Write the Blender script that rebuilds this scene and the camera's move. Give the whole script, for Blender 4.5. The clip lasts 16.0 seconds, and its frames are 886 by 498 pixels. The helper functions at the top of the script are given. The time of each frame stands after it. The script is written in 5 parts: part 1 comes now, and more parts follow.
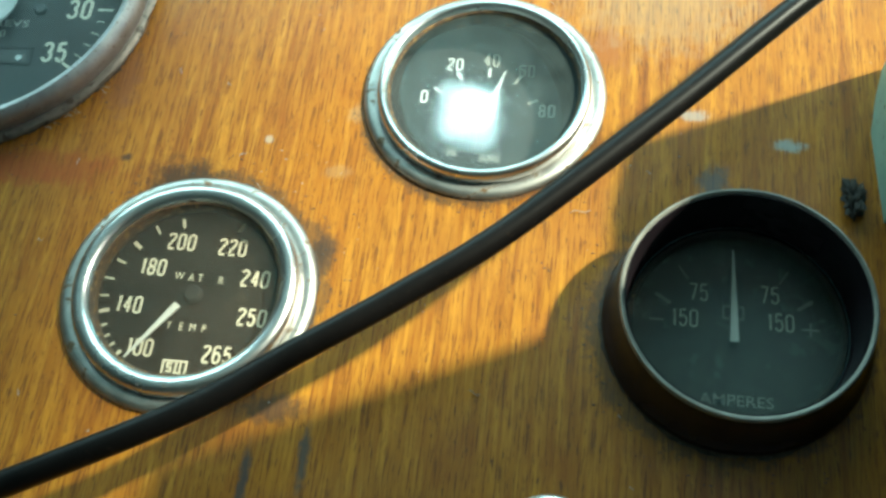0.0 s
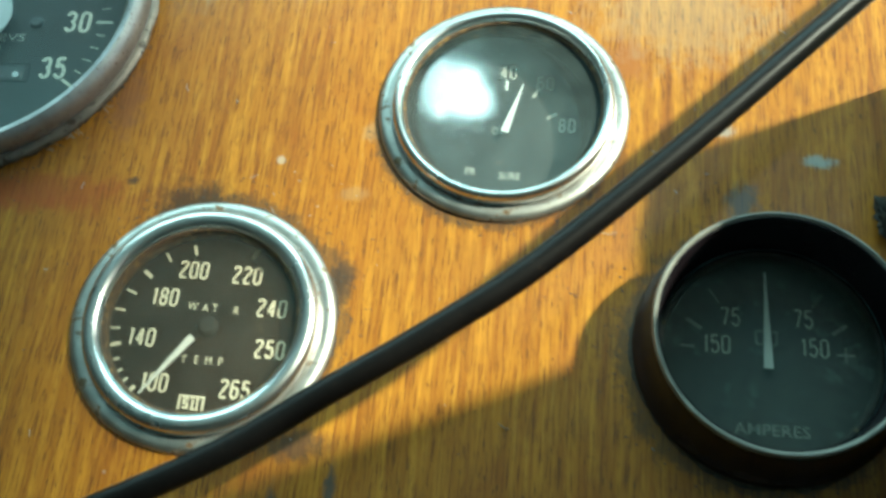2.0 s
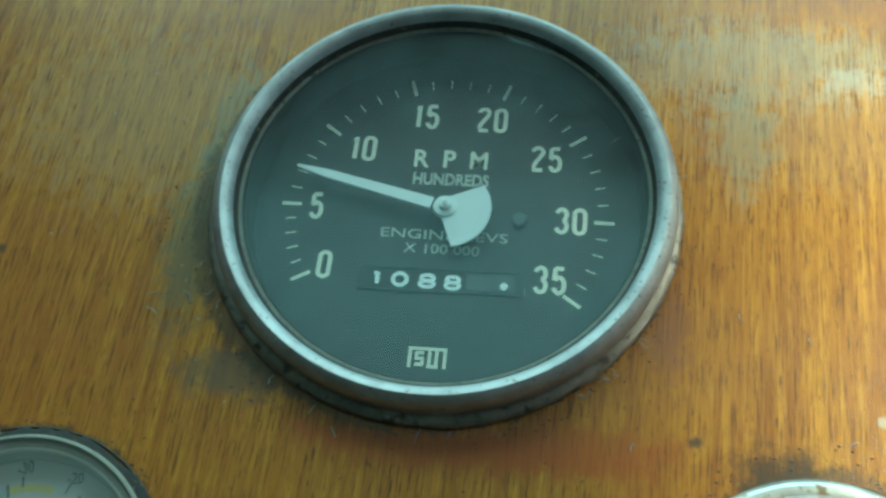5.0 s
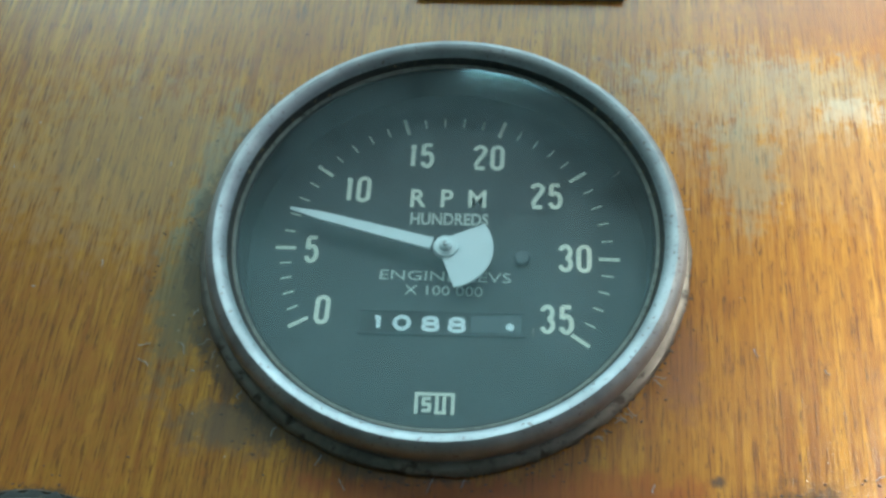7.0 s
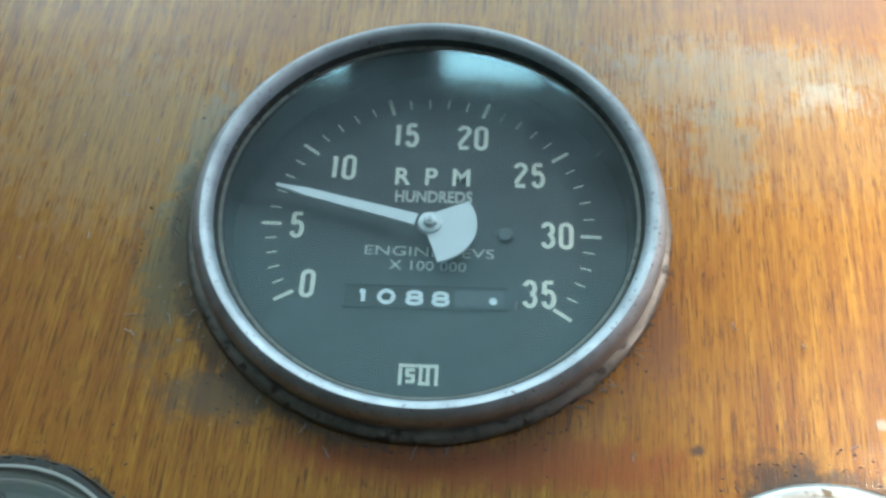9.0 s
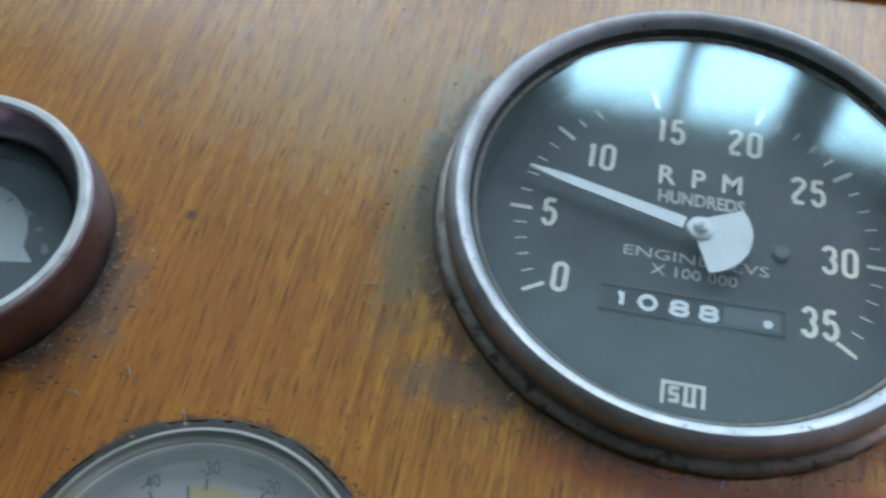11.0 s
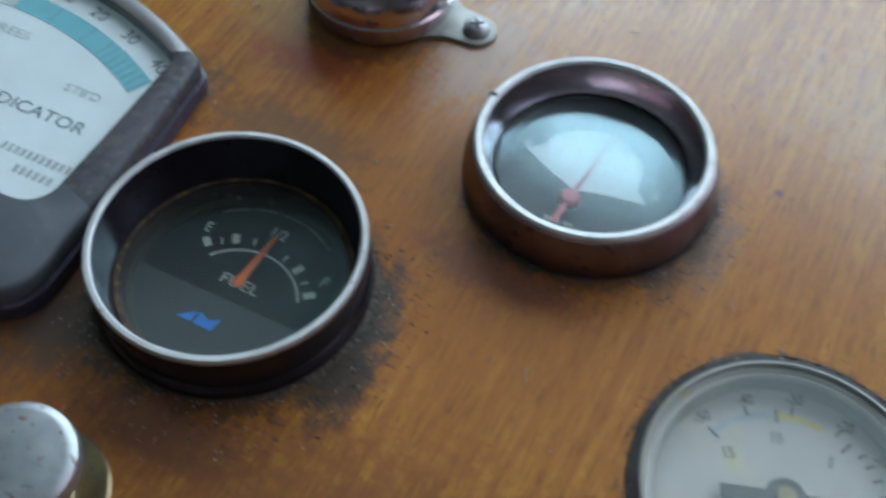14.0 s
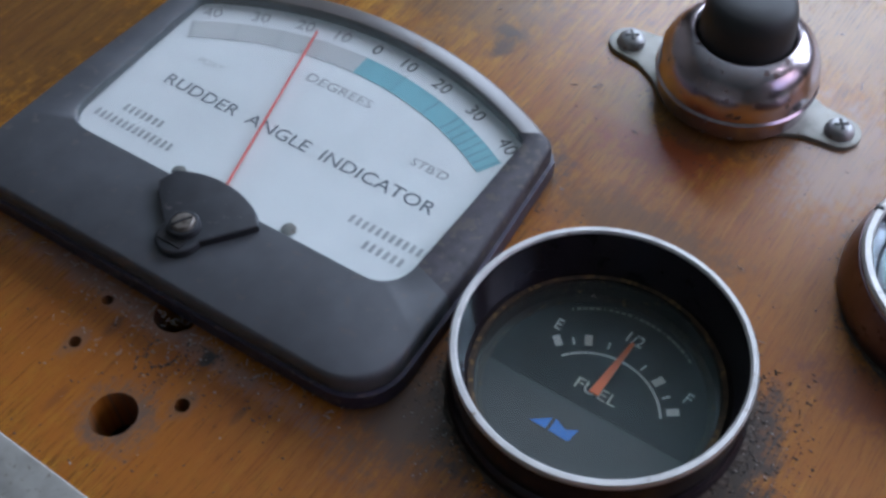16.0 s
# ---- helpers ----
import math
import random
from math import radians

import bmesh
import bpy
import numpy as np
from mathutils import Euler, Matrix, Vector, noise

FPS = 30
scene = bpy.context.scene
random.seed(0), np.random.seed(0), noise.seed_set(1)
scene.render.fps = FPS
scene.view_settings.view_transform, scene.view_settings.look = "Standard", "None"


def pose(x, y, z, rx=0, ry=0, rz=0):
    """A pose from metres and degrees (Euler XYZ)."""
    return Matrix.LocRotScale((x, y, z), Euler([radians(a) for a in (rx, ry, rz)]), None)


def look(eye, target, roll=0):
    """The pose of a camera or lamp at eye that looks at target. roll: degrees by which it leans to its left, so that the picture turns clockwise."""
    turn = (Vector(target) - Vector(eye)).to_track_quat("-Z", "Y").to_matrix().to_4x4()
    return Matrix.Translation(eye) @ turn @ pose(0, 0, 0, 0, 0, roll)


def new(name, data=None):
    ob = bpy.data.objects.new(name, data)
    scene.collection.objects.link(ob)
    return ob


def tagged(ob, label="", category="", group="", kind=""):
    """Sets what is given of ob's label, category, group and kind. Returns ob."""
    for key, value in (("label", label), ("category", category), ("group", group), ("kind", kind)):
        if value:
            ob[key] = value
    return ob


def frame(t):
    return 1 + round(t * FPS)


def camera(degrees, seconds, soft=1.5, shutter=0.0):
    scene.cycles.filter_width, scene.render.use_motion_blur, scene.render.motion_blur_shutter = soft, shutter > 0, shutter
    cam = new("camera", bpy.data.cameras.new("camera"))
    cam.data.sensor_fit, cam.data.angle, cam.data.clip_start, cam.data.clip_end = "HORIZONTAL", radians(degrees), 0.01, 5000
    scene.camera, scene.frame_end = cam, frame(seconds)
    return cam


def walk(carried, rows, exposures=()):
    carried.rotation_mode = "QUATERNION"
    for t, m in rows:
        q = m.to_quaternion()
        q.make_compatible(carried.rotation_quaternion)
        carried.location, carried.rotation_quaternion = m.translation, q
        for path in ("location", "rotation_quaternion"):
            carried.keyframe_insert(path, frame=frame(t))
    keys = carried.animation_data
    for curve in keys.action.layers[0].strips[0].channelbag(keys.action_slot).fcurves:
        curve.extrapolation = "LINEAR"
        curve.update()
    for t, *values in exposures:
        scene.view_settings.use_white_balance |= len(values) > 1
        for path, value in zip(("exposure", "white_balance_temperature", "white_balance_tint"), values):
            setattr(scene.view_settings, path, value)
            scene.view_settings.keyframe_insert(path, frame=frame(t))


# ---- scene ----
cam = camera(43.4, 16.0, soft=2.9, shutter=0.4)

# the panel lies level, 1 m over the wheelhouse floor; all places on it are in millimetres from the tachometer's hub
DECK = pose(0, 0, 1.0)

PATH = [
    (0, (0.1575, -0.1735, 0.2190), (0.1291, -0.0625, -0.0032), -8.64),
    (0.5, (0.1549, -0.1711, 0.2200), (0.1265, -0.0635, -0.0038), -9.03),
    (1, (0.1539, -0.1700, 0.2206), (0.1291, -0.0665, -0.0056), -7.84),
    (1.5, (0.1536, -0.1687, 0.2221), (0.1297, -0.0652, -0.0042), -7.81),
    (2, (0.1467, -0.1593, 0.2184), (0.1233, -0.0549, -0.0075), -7.96),
    (2.5, (0.1285, -0.1417, 0.2146), (0.1031, -0.0391, -0.0119), -7.83),
    (3, (0.1047, -0.1308, 0.2091), (0.0769, -0.0197, -0.0131), -7.87),
    (3.5, (0.0781, -0.1215, 0.2060), (0.0470, -0.0098, -0.0155), -8.56),
    (4, (0.0569, -0.1147, 0.2027), (0.0263, -0.0017, -0.0182), -8.04),
    (4.5, (0.0382, -0.1137, 0.1996), (0.0073, -0.0006, -0.0212), -8.22),
    (7, (0.0165, -0.1128, 0.1904), (-0.0025, 0.0127, -0.0250), -4.22),
    (7.5, (0.0175, -0.1149, 0.1908), (-0.0018, 0.0104, -0.0247), -4.34),
    (8, (0.0164, -0.1206, 0.1921), (-0.0029, 0.0057, -0.0228), -4.22),
    (8.2, (0.0193, -0.1196, 0.1931), (-0.0001, 0.0064, -0.0219), -4.36),
    (10.3, (-0.0072, -0.1260, 0.1728), (-0.0112, 0.0103, -0.0368), 5.19),
    (10.5, (-0.0123, -0.1253, 0.1705), (-0.0242, 0.0101, -0.0394), 3.64),
    (11, (-0.0254, -0.1223, 0.1650), (-0.0497, 0.0119, -0.0446), 2.62),
    (11.5, (-0.0313, -0.1286, 0.1667), (-0.0627, 0.0031, -0.0434), 2.77),
    (12, (-0.0306, -0.1427, 0.1753), (-0.0702, -0.0139, -0.0352), 1.61),
    (12.5, (-0.0314, -0.1612, 0.1817), (-0.0789, -0.0329, -0.0275), 0.51),
    (13, (-0.0460, -0.1764, 0.1879), (-0.1001, -0.0459, -0.0184), 0.15),
    (13.5, (-0.0646, -0.1868, 0.1887), (-0.1224, -0.0555, -0.0160), 1.45),
    (14, (-0.0866, -0.1833, 0.1841), (-0.1522, -0.0538, -0.0195), 1.04),
    (14.5, (-0.1117, -0.1783, 0.1775), (-0.1880, -0.0491, -0.0224), -0.35),
    (15, (-0.1265, -0.1786, 0.1722), (-0.2107, -0.0525, -0.0265), -1.35),
    (15.5, (-0.1346, -0.1851, 0.1736), (-0.2241, -0.0612, -0.0242), -1.74),
    (16, (-0.1381, -0.1932, 0.1771), (-0.2298, -0.0694, -0.0197), -1.57),
]

walk(cam, [(t, DECK @ look(eye, target, roll)) for t, eye, target, roll in PATH],
     exposures=[(0, 0.86, 5950, -9), (2, 0.80, 5850, -13), (3, 0.62, 5700, -17), (4.5, 0.72, 5750, -21), (7, 0.94, 5850, 1), (10.5, 1.07, 5950, 22), (12.5, 1.14, 6350, 39), (14.3, 1.18, 6100, 27), (16, 1.06, 6250, 44)])

# ---- light ----
world = bpy.data.worlds.new("world")
scene.world = world
world.use_nodes = True
wn, wl = world.node_tree.nodes, world.node_tree.links
sky = wn.new("ShaderNodeTexSky")
sky.sky_type, sky.sun_disc, sky.sun_elevation, sky.sun_rotation = "NISHITA", False, radians(42), radians(66)
wl.new(sky.outputs[0], wn["Background"].inputs[0])
wn["Background"].inputs[1].default_value = 0.1

SUN_WAY = Vector((0.68, 0.30, 0.67)).normalized()
sun = new("sun", bpy.data.lights.new("sun", "SUN"))
sun.data.energy, sun.data.angle, sun.data.color = 5.0, radians(2.4), (1.0, 0.91, 0.72)
sun.matrix_world = look(SUN_WAY * 5, (0, 0, 0))


def area(name, size, energy, color, eye, target):
    ob = new(name, bpy.data.lights.new(name, "AREA"))
    ob.data.shape, ob.data.size, ob.data.size_y = "RECTANGLE", *size
    ob.data.energy, ob.data.color = energy, color
    ob.matrix_world = look(eye, target)
    return ob


# daylight in the openings of the windscreen: left edge, right edge
PANES = [(-0.72, -0.46), (-0.42, -0.20), (-0.068, 0.066), (0.082, 0.20), (0.26, 0.52)]
WIN_Y, WIN_LOW, WIN_HIGH = 0.75, 1.22, 1.83
DAYLIGHT = (0.66, 0.96, 0.97)
for x0, x1 in PANES:
    xm, zm = (x0 + x1) / 2, (WIN_LOW + WIN_HIGH) / 2
    area("window_daylight", (x1 - x0, WIN_HIGH - WIN_LOW), 9.0 * (x1 - x0), DAYLIGHT, (xm, WIN_Y + 0.03, zm), (xm, 0, zm))
# the square ceiling lamp
CEIL = 2.10
LAMPS = [(0.455, 0.464)]
for x, y in LAMPS:
    area("lamp_glow", (0.075, 0.075), 0.17, (1, 0.98, 0.95), (x, y, CEIL - 0.012), (x, y, 0))


# ---- materials ----
def material(name, color, rough=0.5, metal=0.0, vary=0.15, scale=400, bump=0.0, speck=None, coat=0.0, stretch=(1, 1, 1), speck_scale=900, speck_at=0.66):
    """Principled surface: two scales of colour variation, a speckle of dirt or rust, roughness variation and fine relief."""
    m = bpy.data.materials.new(name)
    m.use_nodes = True
    nt = m.node_tree
    p = nt.nodes["Principled BSDF"]
    N, L = nt.nodes.new, nt.links.new
    tc = N("ShaderNodeTexCoord")
    mp = N("ShaderNodeMapping")
    mp.inputs["Scale"].default_value = stretch
    L(tc.outputs["Object"], mp.inputs[0])
    fine, wide = N("ShaderNodeTexNoise"), N("ShaderNodeTexNoise")
    for n, s in ((fine, scale), (wide, scale / 9)):
        n.inputs["Scale"].default_value, n.inputs["Detail"].default_value = s, 5
        L(mp.outputs[0], n.inputs["Vector"])
    mix = N("ShaderNodeMath")
    mix.operation = "ADD"
    L(fine.outputs[0], mix.inputs[0])
    L(wide.outputs[0], mix.inputs[1])
    ramp = N("ShaderNodeValToRGB")
    ramp.color_ramp.elements[0].position, ramp.color_ramp.elements[1].position = 0.35, 0.65
    ramp.color_ramp.elements[0].color = (*[c * (1 - vary) for c in color], 1)
    ramp.color_ramp.elements[1].color = (*[min(1, c * (1 + vary)) for c in color], 1)
    half = N("ShaderNodeMath")
    half.operation, half.inputs[1].default_value = "MULTIPLY", 0.5
    L(mix.outputs[0], half.inputs[0])
    L(half.outputs[0], ramp.inputs[0])
    col = ramp.outputs[0]
    if speck:
        sp = N("ShaderNodeTexNoise")
        sp.inputs["Scale"].default_value, sp.inputs["Detail"].default_value = speck_scale, 6
        L(tc.outputs["Object"], sp.inputs["Vector"])
        r2 = N("ShaderNodeValToRGB")
        r2.color_ramp.elements[0].position, r2.color_ramp.elements[1].position = speck_at - 0.04, speck_at + 0.05
        L(sp.outputs[0], r2.inputs[0])
        mx = N("ShaderNodeMix")
        mx.data_type = "RGBA"
        L(r2.outputs[0], mx.inputs[0])
        L(col, mx.inputs[6])
        mx.inputs[7].default_value = (*speck, 1)
        col = mx.outputs[2]
        if metal:
            inv = N("ShaderNodeMath")
            inv.operation, inv.inputs[0].default_value = "SUBTRACT", metal
            L(r2.outputs[0], inv.inputs[1])
            L(inv.outputs[0], p.inputs["Metallic"])
    elif metal:
        p.inputs["Metallic"].default_value = metal
    L(col, p.inputs["Base Color"])
    rr = N("ShaderNodeMapRange")
    rr.inputs[3].default_value, rr.inputs[4].default_value = max(0.02, rough * 0.75), min(1, rough * 1.3)
    L(wide.outputs[0], rr.inputs[0])
    L(rr.outputs[0], p.inputs["Roughness"])
    p.inputs["Coat Weight"].default_value = coat
    if bump:
        b = N("ShaderNodeBump")
        b.inputs["Strength"].default_value, b.inputs["Distance"].default_value = bump, 0.0003
        L(half.outputs[0], b.inputs["Height"])
        L(b.outputs[0], p.inputs["Normal"])
    return m


def glass(name, dust, rough=0.02, tint=(1, 1, 1), gloss=0.06, film=(0.50, 0.60, 0.61)):
    """A clear cover with a film of dust and painted haze on it, uneven, and a mirror gloss by Fresnel."""
    m = bpy.data.materials.new(name)
    m.use_nodes = True
    nt = m.node_tree
    N, L = nt.nodes.new, nt.links.new
    out = nt.nodes["Material Output"]
    nt.nodes.remove(nt.nodes["Principled BSDF"])
    tr, df, gl, fr = N("ShaderNodeBsdfTransparent"), N("ShaderNodeBsdfDiffuse"), N("ShaderNodeBsdfGlossy"), N("ShaderNodeLayerWeight")
    tr.inputs[0].default_value = (*tint, 1)
    # the default blue-green film colour also paints in reflected haze
    df.inputs[0].default_value = (*film, 1)
    gl.inputs["Color"].default_value, gl.inputs["Roughness"].default_value = (0.66, 0.92, 0.97, 1), rough
    fr.inputs[0].default_value = 0.5
    power, gain = N("ShaderNodeMath"), N("ShaderNodeMath")
    power.operation, power.inputs[1].default_value = "POWER", 4.0
    gain.operation, gain.inputs[1].default_value, gain.inputs[2].default_value = "MULTIPLY_ADD", 0.9, gloss
    L(fr.outputs["Facing"], power.inputs[0])
    L(power.outputs[0], gain.inputs[0])
    tc, no, mr = N("ShaderNodeTexCoord"), N("ShaderNodeTexNoise"), N("ShaderNodeMapRange")
    no.inputs["Scale"].default_value, no.inputs["Detail"].default_value, no.inputs["Roughness"].default_value = 130, 8, 0.7
    L(tc.outputs["Object"], no.inputs["Vector"])
    mr.inputs[1].default_value, mr.inputs[2].default_value = 0.3, 0.75
    mr.inputs[3].default_value, mr.inputs[4].default_value = dust * 0.5, dust * 1.6
    L(no.outputs[0], mr.inputs[0])
    m1, m2 = N("ShaderNodeMixShader"), N("ShaderNodeMixShader")
    L(mr.outputs[0], m1.inputs[0])
    L(tr.outputs[0], m1.inputs[1])
    L(df.outputs[0], m1.inputs[2])
    L(gain.outputs[0], m2.inputs[0])
    L(m1.outputs[0], m2.inputs[1])
    L(gl.outputs[0], m2.inputs[2])
    L(m2.outputs[0], out.inputs["Surface"])
    return m


def emitter(name, color, strength):
    m = bpy.data.materials.new(name)
    m.use_nodes = True
    p = m.node_tree.nodes["Principled BSDF"]
    p.inputs["Emission Color"].default_value, p.inputs["Emission Strength"].default_value = (*color, 1), strength
    return m


# stains and wear on the varnish, some with painted sheen or shade: x, y, half width, half height (mm), colour, strength
STAINS_AND_LIGHT = [
    (-235, -120, 110, 62, (0.33, 0.092, 0.010), 0.65), (-150, -60, 115, 75, (0.35, 0.098, 0.012), 0.55),
    (68, -52, 11, 8, (0.05, 0.025, 0.012), 0.9), (103, -67, 3.5, 7, (0.05, 0.03, 0.02), 0.8), (98, -104, 8, 4, (0.06, 0.035, 0.02), 0.8),
    (163, -7, 6, 8, (0.30, 0.10, 0.015), 0.9), (188, -43, 4, 6, (0.07, 0.08, 0.09), 0.8), (95, -119, 1.3, 8, (0.06, 0.05, 0.05), 0.9),
    (106.5, -115, 1.4, 8, (0.07, 0.06, 0.055), 0.9), (205, -32, 4, 2, (0.35, 0.42, 0.42), 0.7), (183, -25, 4, 2, (0.3, 0.36, 0.38), 0.5),
    # the pale patches in this row: bleached varnish with window glare painted in
    (88, 64, 36, 13, (0.22, 0.075, 0.012), 0.65), (105, 44, 70, 8, (0.26, 0.25, 0.17), 0.32), (60, 40, 36, 14, (0.44, 0.42, 0.32), 0.24), (80, 24, 40, 18, (0.42, 0.37, 0.25), 0.12), (132, 30, 40, 16, (0.42, 0.39, 0.28), 0.14), (60, 22, 8, 18, (0.22, 0.22, 0.16), 0.42), (83, 37, 9, 4, (0.52, 0.52, 0.46), 0.3), (176, 8, 26, 18, (0.36, 0.34, 0.24), 0.25), (-50, -12, 8, 26, (0.13, 0.11, 0.06), 0.75),
    # (-133, -66): the reddish shade below the voltmeter, painted on
    # (-164, -14): varnish wear with a reflected grey haze painted in
    (-36, -42, 13, 6, (0.13, 0.085, 0.05), 0.75), (-133, -66, 22, 8, (0.16, 0.045, 0.025), 0.7), (-197, -32, 19, 9, (0.27, 0.055, 0.014), 0.9), (-164, -14, 15, 20, (0.32, 0.25, 0.20), 0.5), (-245, -19, 5, 3, (0.04, 0.022, 0.014), 0.85), (-219, -54, 10, 12, (0.07, 0.05, 0.035), 0.75), (-202, -116, 12, 9, (0.09, 0.07, 0.06), 0.7), (-152, -86, 7, 12, (0.05, 0.035, 0.028), 0.8), (-209, -24, 14, 9, (0.36, 0.21, 0.05), 0.4), (-244, -24, 3, 6, (0.05, 0.03, 0.02), 0.8), (-223, -20, 3, 4, (0.10, 0.05, 0.02), 0.4),
    (-98, -40, 6, 14, (0.13, 0.10, 0.09), 0.55), (-152, -92, 9, 18, (0.07, 0.05, 0.04), 0.85), (-148, -102, 6, 13, (0.03, 0.024, 0.02), 0.85), (-104, -50, 5, 9, (0.07, 0.045, 0.035), 0.6), (-205, -115, 14, 20, (0.10, 0.06, 0.045), 0.7),
    (-262, -127.5, 50, 3.6, (0.20, 0.14, 0.13), 0.6), (-241.8, -128.3, 1.8, 3, (0.03, 0.03, 0.028), 0.95), (-265.6, -140, 2.6, 4.2, (0.09, 0.095, 0.085), 0.9), (-239, -138.5, 2.6, 4.5, (0.07, 0.075, 0.065), 0.9), (-259, -150, 1.2, 4, (0.10, 0.04, 0.02), 0.8), (-262, -133, 1.4, 4, (0.08, 0.035, 0.02), 0.7), (-246, -137, 1, 3, (0.09, 0.04, 0.02), 0.7), (-229, -134, 1, 3, (0.09, 0.04, 0.02), 0.7), (-172, -126, 20, 8, (0.14, 0.045, 0.02), 0.7), (-190, -55, 25, 10, (0.09, 0.055, 0.03), 0.6),
    # (-66, 16): bleached varnish, brightened by a painted window sheen
    (-175, 25, 40, 20, (0.38, 0.30, 0.19), 0.35), (-66, 16, 40, 26, (0.40, 0.34, 0.22), 0.24), (-48, 12, 6, 20, (0.20, 0.20, 0.15), 0.5), (30, -50, 26, 6, (0.30, 0.06, 0.008), 0.6), (-125, -132, 62, 26, (0.17, 0.048, 0.012), 0.6), (-252, -146, 46, 14, (0.42, 0.12, 0.008), 0.5), (-260, -10, 30, 22, (0.12, 0.07, 0.03), 0.6), (-340, -78, 36, 40, (0.10, 0.04, 0.010), 0.75),
    (5, -52, 34, 5, (0.34, 0.075, 0.010), 0.75), (46, -24, 5, 12, (0.20, 0.07, 0.03), 0.6), (85, -38.5, 1.3, 1.3, (0.6, 0.58, 0.5), 0.42), (105, -30, 2.5, 3, (0.40, 0.36, 0.24), 0.22), (103, -46, 4, 2, (0.34, 0.28, 0.18), 0.2),
    (76, 33, 5, 2.5, (0.42, 0.38, 0.28), 0.2), (98, 37, 3, 6, (0.42, 0.38, 0.28), 0.22), (-90, -20, 1.5, 1.5, (0.05, 0.03, 0.02), 0.8), (30, -20, 1.2, 1.2, (0.06, 0.03, 0.02), 0.8), (52, -46, 1.6, 1.4, (0.06, 0.03, 0.02), 0.9), (82, -60, 2, 5, (0.05, 0.03, 0.02), 0.7), (-247, -147, 8.5, 8, (0.11, 0.085, 0.07), 0.8)]


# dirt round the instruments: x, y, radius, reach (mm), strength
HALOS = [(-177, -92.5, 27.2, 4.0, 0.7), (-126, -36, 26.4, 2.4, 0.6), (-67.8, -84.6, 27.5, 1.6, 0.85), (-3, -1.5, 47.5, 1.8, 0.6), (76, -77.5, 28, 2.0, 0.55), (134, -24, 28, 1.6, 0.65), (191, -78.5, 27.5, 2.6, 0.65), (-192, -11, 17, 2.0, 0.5)]


